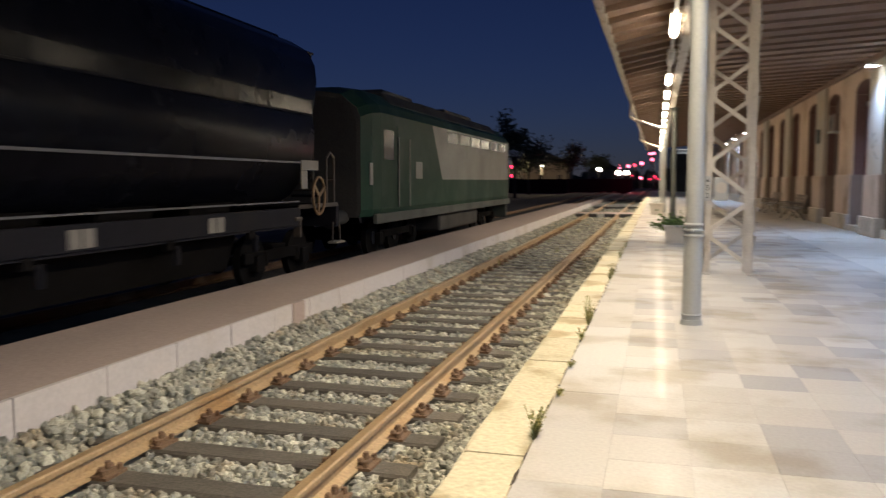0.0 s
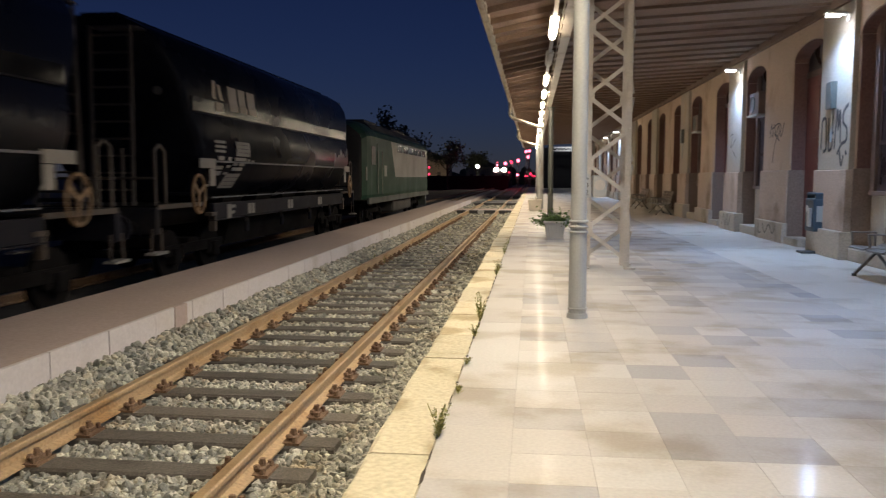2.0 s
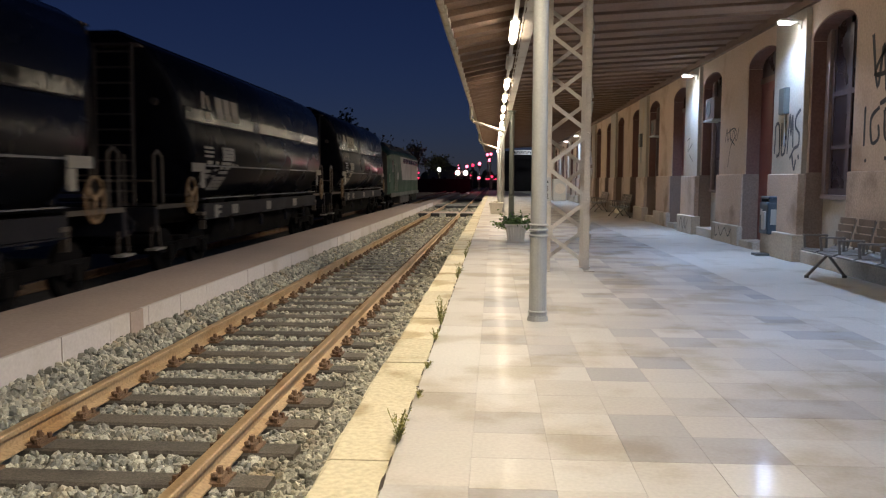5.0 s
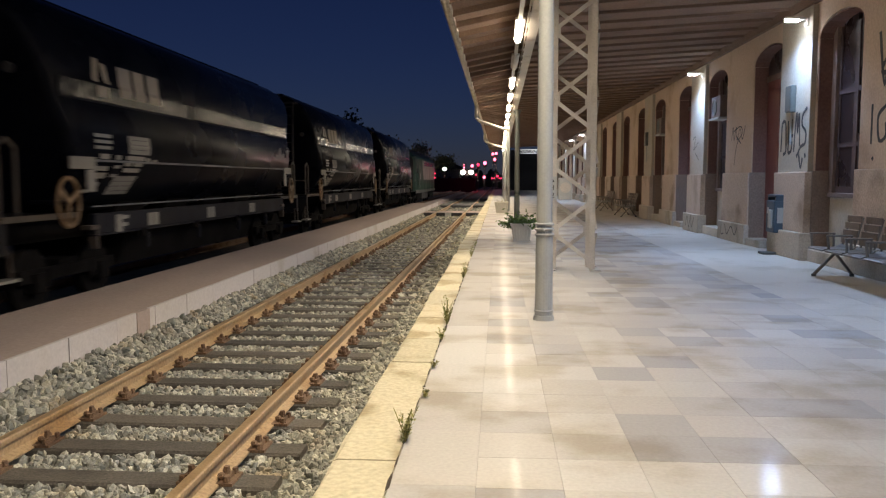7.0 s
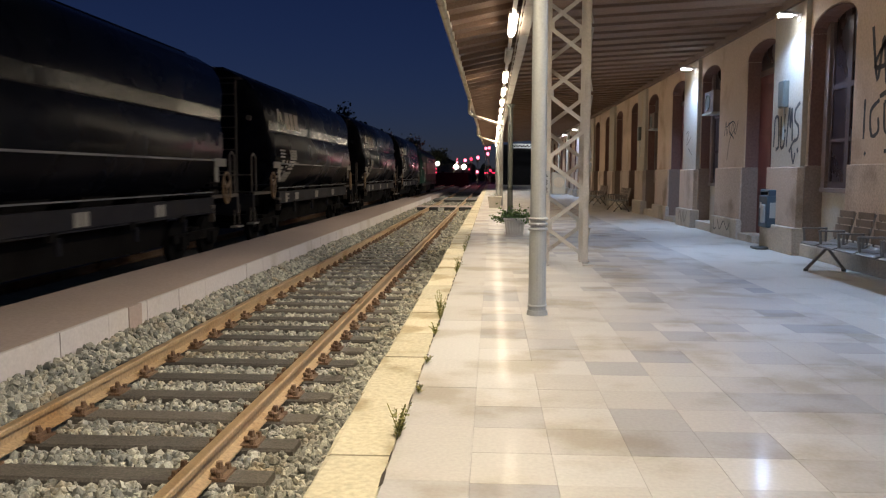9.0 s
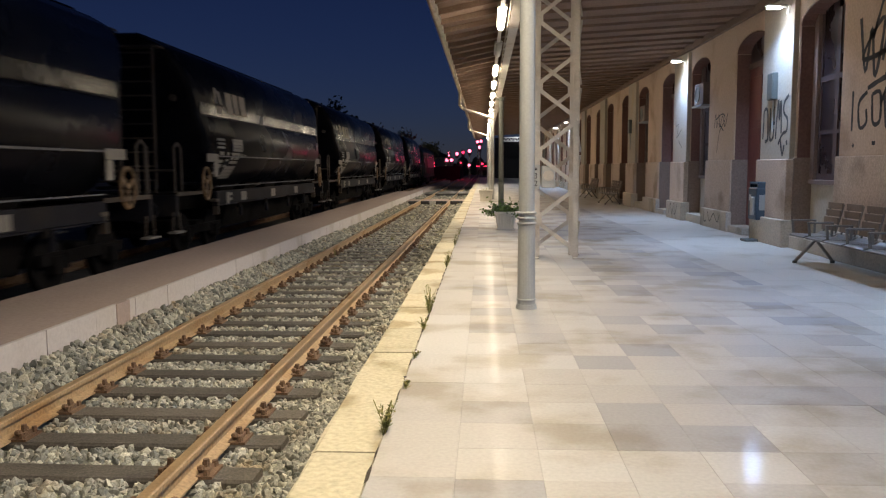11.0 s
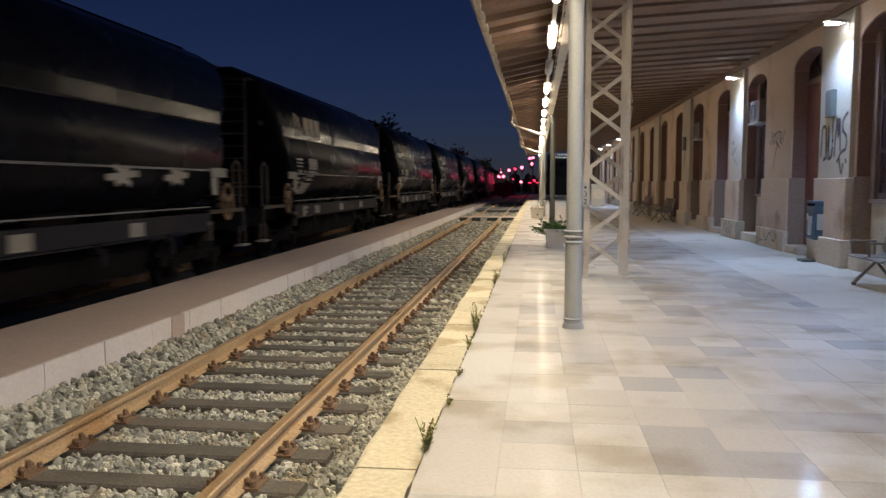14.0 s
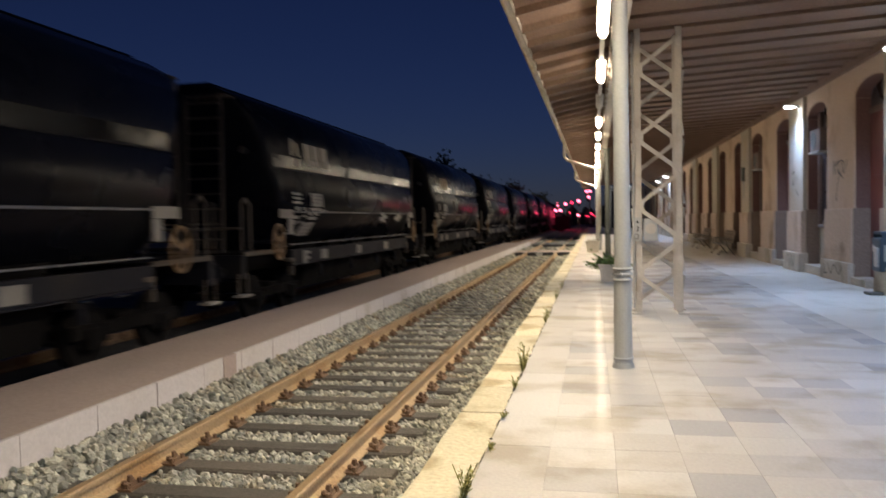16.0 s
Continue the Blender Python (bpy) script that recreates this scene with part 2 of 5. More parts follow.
# ---- geometry helpers ----
class Geo:
    """Vertices and faces gathered piece by piece."""

    def __init__(self):
        self.v, self.f = [], []

    def add(self, verts, faces):
        o = len(self.v)
        self.v += [tuple(p) for p in verts]
        self.f += [tuple(i + o for i in q) for q in faces]
        return self

    def box(self, x0, x1, y0, y1, z0, z1, m=None):
        p = [(x, y, z) for z in (z0, z1) for y in (y0, y1) for x in (x0, x1)]
        if m is not None:
            p = [tuple(m @ Vector(q)) for q in p]
        return self.add(p, [(0, 2, 3, 1), (4, 5, 7, 6), (0, 1, 5, 4), (2, 6, 7, 3), (0, 4, 6, 2), (1, 3, 7, 5)])

    def rod(self, a, b, r, r2=None, n=10):
        a, b = Vector(a), Vector(b)
        q = (b - a).to_track_quat("Z", "Y").to_matrix()
        r2 = r if r2 is None else r2
        ring = [(math.cos(2 * math.pi * i / n), math.sin(2 * math.pi * i / n)) for i in range(n)]
        p = [a + q @ Vector((c * r, s * r, 0)) for c, s in ring] + [b + q @ Vector((c * r2, s * r2, 0)) for c, s in ring]
        f = [(i, (i + 1) % n, n + (i + 1) % n, n + i) for i in range(n)] + [tuple(range(n))[::-1], tuple(range(n, 2 * n))]
        return self.add(p, f)

    def bar(self, a, b, w, h):
        """A square bar from a to b."""
        a, b = Vector(a), Vector(b)
        q = (b - a).to_track_quat("Z", "Y").to_matrix()
        c = [(-w / 2, -h / 2), (w / 2, -h / 2), (w / 2, h / 2), (-w / 2, h / 2)]
        p = [a + q @ Vector((x, y, 0)) for x, y in c] + [b + q @ Vector((x, y, 0)) for x, y in c]
        return self.add(p, [(3, 2, 1, 0), (4, 5, 6, 7), (0, 1, 5, 4), (1, 2, 6, 5), (2, 3, 7, 6), (3, 0, 4, 7)])

    def loft(self, rings, close=True):
        """Rings of equal length, joined one to the next, with end caps."""
        n = len(rings[0])
        p = [q for r in rings for q in r]
        f = []
        for k in range(len(rings) - 1):
            for i in range(n):
                f.append((k * n + i, k * n + (i + 1) % n, (k + 1) * n + (i + 1) % n, (k + 1) * n + i))
        if close:
            f += [tuple(range(n))[::-1], tuple(range((len(rings) - 1) * n, len(rings) * n))]
        return self.add(p, f)

    def torus(self, c, axis, R, r, n=24, k=8):
        q = Vector(axis).to_track_quat("Z", "Y").to_matrix()
        p = []
        for i in range(n):
            a = 2 * math.pi * i / n
            for j in range(k):
                b = 2 * math.pi * j / k
                p.append(Vector(c) + q @ Vector(((R + r * math.cos(b)) * math.cos(a), (R + r * math.cos(b)) * math.sin(a), r * math.sin(b))))
        f = [(i * k + j, ((i + 1) % n) * k + j, ((i + 1) % n) * k + (j + 1) % k, i * k + (j + 1) % k) for i in range(n) for j in range(k)]
        return self.add(p, f)

    def ball(self, c, rx, ry, rz, n=10, k=6):
        p = [(c[0], c[1], c[2] - rz)]
        for j in range(1, k):
            t = -math.pi / 2 + math.pi * j / k
            for i in range(n):
                a = 2 * math.pi * i / n
                p.append((c[0] + rx * math.cos(t) * math.cos(a), c[1] + ry * math.cos(t) * math.sin(a), c[2] + rz * math.sin(t)))
        p.append((c[0], c[1], c[2] + rz))
        f = [(0, 1 + (i + 1) % n, 1 + i) for i in range(n)]
        for j in range(k - 2):
            for i in range(n):
                f.append((1 + j * n + i, 1 + j * n + (i + 1) % n, 1 + (j + 1) * n + (i + 1) % n, 1 + (j + 1) * n + i))
        e = len(p) - 1
        f += [(e, e - n + i, e - n + (i + 1) % n) for i in range(n)]
        return self.add(p, f)

    def mesh(self, name, material, smooth=False):
        me = bpy.data.meshes.new(name)
        me.from_pydata(self.v, [], self.f)
        me.materials.append(material)
        if smooth:
            me.shade_smooth()
        me.update()
        return me


def part(name, geo, material, parent=None, label="", bevel=0.0, smooth=False, at=None):
    me = geo if isinstance(geo, bpy.types.Mesh) else geo.mesh(name, material, smooth)
    ob = new(name, me)
    if parent is not None:
        ob.parent = parent
    if at is not None:
        ob.matrix_basis = at
    if bevel:
        b = ob.modifiers.new("bevel", "BEVEL")
        b.width, b.segments, b.limit_method = bevel, 2, "ANGLE"
    if label:
        ob["label"] = label
    return ob


def thing(name, m, label, category, group="", kind=""):
    ob = new(name)
    ob.matrix_basis = m
    ob.empty_display_size = 0.2
    return tagged(ob, label, category, group, kind)


def setting(name, geo, material, label="", bevel=0.0, smooth=False):
    return tagged(part(name, geo, material, None, label, bevel, smooth), kind="structure")


rng = np.random.default_rng(7)

# ---- the plan, in metres: y runs along the tracks, x to the building, z = 0 on the platform ----
EDGE, TRACK, TRACK2 = -0.85, -2.775, -7.55
RAIL_Z, GAUGE = -0.42, 1.69
P2_NEAR, P2_FAR, P2_Z = -4.41, -6.00, -0.15
WALL = 5.66
Y_END = 118.0

ground = setting("ground", Geo().add([(-900, -300, -0.80), (900, -300, -0.80), (900, 2500, -0.80), (-900, 2500, -0.80)], [(0, 1, 2, 3)]), M_GROUND)

# near platform: solid bed under the tiles
setting("platform", Geo().box(EDGE + 0.02, WALL + 0.6, -14, Y_END, -0.79, -0.035), M_MORTAR, "stone platform bed under the paving")


def ballast_height(x):
    """The ballast lies low between the rails and heaps up against both platforms."""
    d = abs(x - TRACK)
    if d < 1.3:
        return -0.632
    return (-0.632 + 0.145 * min(1.0, (d - 1.3) / 0.25)) if x < TRACK else (-0.632 + 0.05 * min(1.0, (d - 1.3) / 0.2))


g = Geo()
xs = np.linspace(P2_NEAR, EDGE + 0.02, 28)
p = [(x, y, ballast_height(x) - 0.012) for y in (-14.0, 60.0, 400.0) for x in xs]
g.add(p, [(r * 28 + i, r * 28 + i + 1, (r + 1) * 28 + i + 1, (r + 1) * 28 + i) for r in range(2) for i in range(27)])
setting("ballast_bed", g, M_BED, "dark gravel bed under the track ballast")
# near-black bed: the train's shade is in the colour, not cast
setting("ballast_bed_far_track", Geo().box(-14.0, P2_FAR, -60, 400, -0.79, -0.62), M_SHADEBED, "gravel bed of the second track, darkened as shade under the train")


def rail_profile(w=0.07):
    return [(-0.085, 0), (0.085, 0), (0.085, 0.014), (0.014, 0.038), (0.014, 0.112), (0.041, 0.122), (0.041, 0.154), (0.033, 0.163),
            (-0.033, 0.163), (-0.041, 0.154), (-0.041, 0.122), (-0.014, 0.112), (-0.014, 0.038), (-0.085, 0.014)]


def rail(x, near, label):
    ob = thing("rail", pose(x, 0, RAIL_Z - 0.163), label, "rail", "rails of the two tracks")
    prof = rail_profile()
    # far rails take the darker rust colour to stand for shade under the train
    part("rail_web", Geo().loft([[(a, y, b) for a, b in prof] for y in (-14.0, 400.0)]), M_RAIL if near else M_RUST, ob, "rusty brown rail side")
    part("rail_head", Geo().box(-0.032, 0.032, -14, 400, 0.1635, 0.1655), M_RAILTOP if near else M_RUST, ob, "worn ochre running surface")
    return ob


for x in (TRACK - GAUGE / 2, TRACK + GAUGE / 2):
    rail(x, True, "rusty steel rail on dark sleepers")
for x in (TRACK2 - GAUGE / 2, TRACK2 + GAUGE / 2):
    rail(x, False, "steel rail of the track under the train")

# sleepers with fastenings
g = Geo()
pr = [(-0.125, 0), (0.125, 0), (0.125, 0.15), (0.108, 0.17), (-0.108, 0.17), (-0.125, 0.15)]
g.loft([[(x, a, b - 0.17) for a, b in pr] for x in (-1.32, 1.32)])
SLEEPER_MESH = g.mesh("sleeper", M_SLEEPER)
clamps = []
for sx in (-GAUGE / 2, GAUGE / 2):
    for side in (-1, 1):
        c = sx + side * 0.125
        g = Geo()
        g.box(c - 0.065, c + 0.075, -0.115, 0.115, 0.0, 0.02)
        g.box(c - 0.035, c + 0.035, -0.05, 0.05, 0.02, 0.05)
        g.rod((c, 0.0, 0.04), (c, 0.0, 0.10), 0.028, 0.022, 6)
        for dy in (-0.085, 0.085):
            g.rod((c + side * 0.03, dy, 0.015), (c + side * 0.03, dy, 0.06), 0.026, 0.02, 6)
        g.ball((c - side * 0.02, -0.05, 0.05), 0.03, 0.03, 0.025, 6, 4)
        g.ball((c - side * 0.02, 0.05, 0.05), 0.03, 0.03, 0.025, 6, 4)
        clamps.append(g.mesh("fastening", M_RUST))
SLEEPER_TOP = RAIL_Z - 0.163
for i in range(95):
    y = 1.42 + i * 0.648
    s = thing("sleeper", pose(TRACK + rng.normal(0, 0.012), y + rng.normal(0, 0.012), SLEEPER_TOP + 0.002, 0, 0, rng.normal(0, 0.35)),
              "weathered dark sleeper with rusty rail fastenings", "sleeper", "sleepers of the near track")
    part("beam", SLEEPER_MESH, None, s)
    if i < 60:
        for me in clamps:
            part("fastening", me, None, s)


def stones(name, n, x0, x1, y0, y1, size, label, height, lift=0.0, avoid=True, fine=True):
    """A heap of broken stones, each an uneven block, as one mesh."""
    if fine:
        q = (1 + math.sqrt(5)) / 2
        base = np.array([(-1, q, 0), (1, q, 0), (-1, -q, 0), (1, -q, 0), (0, -1, q), (0, 1, q), (0, -1, -q), (0, 1, -q), (q, 0, -1), (q, 0, 1), (-q, 0, -1), (-q, 0, 1)]) / 1.5
        faces = np.array([(0, 11, 5), (0, 5, 1), (0, 1, 7), (0, 7, 10), (0, 10, 11), (1, 5, 9), (5, 11, 4), (11, 10, 2), (10, 7, 6), (7, 1, 8),
                          (3, 9, 4), (3, 4, 2), (3, 2, 6), (3, 6, 8), (3, 8, 9), (4, 9, 5), (2, 4, 11), (6, 2, 10), (8, 6, 7), (9, 8, 1)])
    else:
        base = np.array([(-1, -1, -1), (1, -1, -1), (1, 1, -1), (-1, 1, -1), (-1, -1, 1), (1, -1, 1), (1, 1, 1), (-1, 1, 1)], float)
        faces = np.array([(0, 3, 2, 1), (4, 5, 6, 7), (0, 1, 5, 4), (1, 2, 6, 5), (2, 3, 7, 6), (3, 0, 4, 7)])
    nv = len(base)
    xx, yy = rng.uniform(x0, x1, n), rng.uniform(y0, y1, n)
    keep = np.ones(n, bool)
    if avoid:
        ph = np.abs(((yy - 1.42) / 0.648 + 0.5) % 1 - 0.5) * 0.648
        keep &= ~((ph < 0.15) & (np.abs(xx - TRACK) < 1.36))
        for r in (TRACK - GAUGE / 2, TRACK + GAUGE / 2):
            keep &= np.abs(xx - r) > 0.10
    xx, yy = xx[keep], yy[keep]
    n = len(xx)
    zz = np.array([height(x) for x in xx]) + rng.uniform(-0.02, 0.025, n) + lift
    sc = size * rng.uniform(0.55, 1.25, (n, 1, 1)) * rng.uniform(0.55, 1.25, (n, 1, 3))
    v = (base[None] + rng.uniform(-0.38, 0.38, (n, nv, 3))) * sc
    a = rng.uniform(0, 2 * math.pi, (n, 3))
    for k, (i, j) in enumerate(((0, 1), (1, 2), (0, 2))):
        c, s = np.cos(a[:, k])[:, None], np.sin(a[:, k])[:, None]
        vi, vj = v[:, :, i].copy(), v[:, :, j].copy()
        v[:, :, i], v[:, :, j] = c * vi - s * vj, s * vi + c * vj
    v += np.stack([xx, yy, zz], 1)[:, None]
    f = (faces[None] + nv * np.arange(n)[:, None, None]).reshape(-1, faces.shape[1])
    me = bpy.data.meshes.new(name)
    me.from_pydata(v.reshape(-1, 3).tolist(), [], f.tolist())
    me.materials.append(M_BALLAST)
    return tagged(new(name, me), label, "ballast", "", "stuff")


stones("ballast_stones", 34000, P2_NEAR + 0.02, EDGE - 0.01, 1.6, 14.0, 0.027, "grey broken stone ballast between the sleepers", ballast_height)
stones("ballast_stones", 16000, P2_NEAR + 0.02, EDGE - 0.01, 14.0, 32.0, 0.036, "grey broken stone ballast further along the track", ballast_height, fine=False)
stones("ballast_stones", 8000, P2_NEAR + 0.02, EDGE - 0.01, 32.0, 62.0, 0.05, "grey broken stone ballast far along the track", ballast_height, fine=False)
stones("ballast_stones", 3600, P2_NEAR + 0.03, TRACK - 1.25, 1.6, 24.0, 0.036, "stones heaped against the island platform", ballast_height, 0.05, False)

# island platform: slab, whitewashed face panels
setting("island_platform", Geo().box(P2_FAR, P2_NEAR - 0.03, -14, 55, -0.79, P2_Z), M_CONC, "narrow brownish concrete island platform", 0.015)
face = thing("platform_face", pose(P2_NEAR, 0, 0), "whitewashed panels facing the near track", "platform edge", kind="structure")
y = 7.87 - 11 * 1.03
while y < 55:
    w = 1.03 if y < 30 else 3.0
    part("face_panel", Geo().box(-0.03, 0.012 + rng.uniform(0, 0.008), y + 0.006, y + w - 0.006, -0.78, P2_Z + 0.004), M_FACE, face)
    y += w
part("face_pier", Geo().box(-0.03, 0.03, 9.4, 9.75, -0.78, P2_Z + 0.006), M_CONC, face, "brownish concrete pier", bevel=0.008)
setting("island_platform_far", Geo().box(-5.6, -4.7, 55, 112, -0.79, P2_Z - 0.14), M_CONC, "low far end of the island platform")
# a shallow hatch cover on the island platform
part("kerb_strip", Geo().box(P2_NEAR - 0.55, P2_NEAR - 0.03, 9.1, 9.16, P2_Z, P2_Z + 0.004), M_JAMBFOOT, face)

# board crossings over the near track, one behind the other
for y0, y1 in ((45.0, 47.6), (58.0, 63.0), (78, 83)):
    c = thing("level_crossing_deck", pose(0, 0, 0), "dark board crossing between platform and island", "track crossing", "board crossings")
    for a, b in ((P2_NEAR, TRACK - GAUGE / 2 - 0.06), (TRACK - GAUGE / 2 + 0.1, TRACK + GAUGE / 2 - 0.1), (TRACK + GAUGE / 2 + 0.06, EDGE)):
        part("deck_board", Geo().box(a, b, y0, y1, -0.6, RAIL_Z + 0.01), M_CONC if y0 < 50 else M_ASPHALT, c, bevel=0.02)
for a, b in ((P2_NEAR + 0.2, TRACK - GAUGE / 2 - 0.1), (TRACK - GAUGE / 2 + 0.12, TRACK + GAUGE / 2 - 0.12), (TRACK + GAUGE / 2 + 0.1, EDGE - 0.3)):
    tagged(part("crossing_edge", Geo().box(a, b, 44.45, 44.96, -0.62, RAIL_Z + 0.03), M_INK, None, bevel=0.03), "dark worn edge of the board crossing", "crossing edge", "edge blocks of the crossing")
g = Geo().box(TRACK - 0.22, TRACK + 0.12, 44.3, 44.54, RAIL_Z - 0.2, RAIL_Z + 0.02)
tagged(part("track_marker", g, M_WHITE), "small white block between the rails", "marker")

# ---- the building: plinth, pilasters, arched recesses, doors ----
UNIT, UNIT0 = 7.35, 14.80
WALL_TOP = 4.95
bays = []
for k in range(-4, 13):
    o = UNIT0 + UNIT * k
    bays.append((o + 1.60, o + 3.55, k, "door"))
    bays.append((o + 5.60, o + 7.35, k, "window"))
holes = sorted((a, b) for a, b, _, _ in bays)


def arch_profile(a, b, rise=0.32, spring=3.95, n=10):
    """The head of a segmental arch from a to b, from high y to low."""
    c, w = (a + b) / 2, (b - a) / 2
    return [(c + w * math.cos(math.pi * i / n), spring + rise * math.sin(math.pi * i / n)) for i in range(n + 1)]


THICK = 0.50
g = Geo()
prev = holes[0][0] - 2.0
for a, b in holes:
    g.box(WALL, WALL + THICK, prev, a, 0.0, 4.40)
    head = arch_profile(a, b)
    n = len(head)
    v = [(x, y, z) for x in (WALL, WALL + THICK) for y, z in head] + [(x, y, 4.40) for x in (WALL, WALL + THICK) for y, _ in head]
    f = []
    for i in range(n - 1):
        f += [(i, i + 1, 2 * n + i + 1, 2 * n + i), (n + i + 1, n + i, 3 * n + i, 3 * n + i + 1), (i + 1, i, n + i, n + i + 1)]
    g.add(v, f)
    prev = b
g.box(WALL, WALL + THICK, prev, prev + 2.0, 0.0, 4.40)
g.box(WALL, WALL + THICK, holes[0][0] - 2.0, prev + 2.0, 4.40, WALL_TOP)
wall_east = setting("wall_east", g, M_PLASTER, "ochre plastered station wall with arched recesses")
setting("wall_recess", Geo().box(WALL + THICK, WALL + THICK + 0.15, holes[0][0] - 2, prev + 2, 0.0, WALL_TOP), M_RECESS, "dark red plaster at the back of the recesses")
y_lo = holes[0][0] - 2.0

for a, b, k, kind in bays:
    # jamb linings and what closes the recess
    o = thing("door_leaf" if kind == "door" else "tall_window", pose(WALL + 0.30, (a + b) / 2, 0.0),
              "closed maroon double door in an arched recess" if kind == "door" else "dark glazed window with worn frame in a recess", kind, "doors and windows of the station wall")
    w = (b - a) / 2 - 0.02
    for sg in (-1, 1):
        part("jamb_lining", Geo().box(-0.28, 0.20, sg * (w + 0.01) - 0.012, sg * (w + 0.01) + 0.012, 1.62, 3.93), M_RECESS, o, "dark red painted jamb")
        # jamb foot coloured darker than the plinth to stand for shade in the recess
        part("jamb_plinth", Geo().box(-0.34, 0.20, sg * (w + 0.01) - 0.03, sg * (w + 0.01) + 0.03, 0.0, 1.62), M_JAMBFOOT, o, "stone foot of the jamb, shade put into its colour", bevel=0.006)
    if kind == "door":
        part("leaf", Geo().box(0, 0.05, -w, -0.006, 0.02, 3.6), M_DOOR, o, bevel=0.006)
        part("leaf", Geo().box(0, 0.05, 0.006, w, 0.02, 3.6), M_DOOR, o, bevel=0.006)
        for s in (-1, 1):
            for z0, z1 in ((0.25, 1.0), (1.15, 2.3), (2.45, 3.4)):
                c = s * w / 2
                part("panel", Geo().box(-0.015, 0.0, c - w * 0.34, c + w * 0.34, z0, z1), M_DOOR, o, bevel=0.008)
        part("transom", Geo().box(-0.03, 0.06, -w, w, 3.6, 3.72), M_FRAME, o, bevel=0.006)
        part("fanlight", Geo().box(0.01, 0.03, -w, w, 3.72, 4.3), M_GLASSDARK, o)
    else:
        part("apron", Geo().box(-0.02, 0.10, -w, w, 0.0, 1.15), M_PILASTER, o, "pale scribbled apron", bevel=0.01)
        part("sill", Geo().box(-0.08, 0.10, -w, w, 1.15, 1.23), M_FRAME, o, bevel=0.008)
        for s in (-1, 1):
            part("casing", Geo().box(-0.06, 0.10, s * w - (0.17 if s > 0 else 0), s * w + (0 if s > 0 else 0.17), 1.23, 4.12), M_FRAME, o, "pale brown casing", bevel=0.008)
            c = s * (w - 0.17) / 2
            h = (w - 0.17) / 2
            sash = part("sash", Geo().box(0.0, 0.05, c - h, c - h + 0.07, 1.23, 4.1).box(0.0, 0.05, c + h - 0.07, c + h, 1.23, 4.1).box(0.0, 0.05, c - h + 0.07, c + h - 0.07, 1.23, 1.34), M_SASH, o, "dark maroon sash")
            for z0, z1 in ((1.34, 2.02), (2.09, 2.93), (3.02, 4.25)):
                part("pane", Geo().box(0.02, 0.03, c - h + 0.07, c + h - 0.07, z0, z1), M_GLASSDARK, sash)
                part("glazing_bar", Geo().box(0.002, 0.048, c - h + 0.07, c + h - 0.07, z1, z1 + (0.07 if z1 < 2.5 else 0.09)), M_SASH, sash)
    head = arch_profile(-w - 0.02, w + 0.02, 0.31, 3.94)
    inner = arch_profile(-w, w, 0.29, 3.94)
    m = len(head)
    vv = [(x, yy, z) for x in (-0.29, 0.20) for prof in (head, inner) for yy, z in prof]
    ff = []
    for i in range(m - 1):
        ff += [(m + i, m + i + 1, 3 * m + i + 1, 3 * m + i), (i + 1, i, 2 * m + i, 2 * m + i + 1), (i, i + 1, m + i + 1, m + i)]
    part("arch_lining", Geo().add(vv, ff), M_RECESS, o, "dark red painted arch soffit")

for k in range(-4, 12):
    o = UNIT0 + UNIT * k
    # pilaster with lamp, wall pier between door and window, both with stone plinth and base block
    p = thing("pilaster", pose(WALL, o + 0.8, 0), "pale plastered pilaster on a stone plinth", "pilaster", "pilasters of the station wall")
    part("shaft", Geo().box(-0.10, 0.0, -0.76, 0.76, 1.60, 4.55), M_PILASTER, p, bevel=0.012)
    part("plinth", Geo().box(-0.16, 0.0, -0.80, 0.80, 0.50, 1.60), M_PLINTH, p, "brownish stone plinth", bevel=0.015)
    part("base_block", Geo().box(-0.24, 0.0, -0.86, 0.86, 0.0, 0.50), M_KERB, p, "worn pale base stone", bevel=0.02)
    p = thing("wall_pier", pose(WALL, o + 4.57, 0), "ochre wall pier on a stone plinth", "pier", "piers of the station wall")
    part("plinth", Geo().box(-0.07, 0.0, -1.02, 1.02, 0.45, 1.62), M_PLINTH, p, "brownish stone plinth", bevel=0.015)
    part("base_block", Geo().box(-0.15, 0.0, -1.06, 1.06, 0.0, 0.45), M_KERB, p, "worn pale base stone", bevel=0.02)
    # threshold stones under the recesses
    part("threshold", Geo().box(-0.10, 0.34, -2.0, -1.06, 0, 0.16), M_KERB, p, bevel=0.015)
    part("threshold", Geo().box(-0.10, 0.34, 1.06, 2.7, 0, 0.22), M_KERB, p, bevel=0.015)

wall_ends = Geo().box(WALL, WALL + 0.4, -40, y_lo, 0.0, WALL_TOP)
setting("wall_east_rear", wall_ends, M_PLASTER, "plain plastered wall behind the viewer")


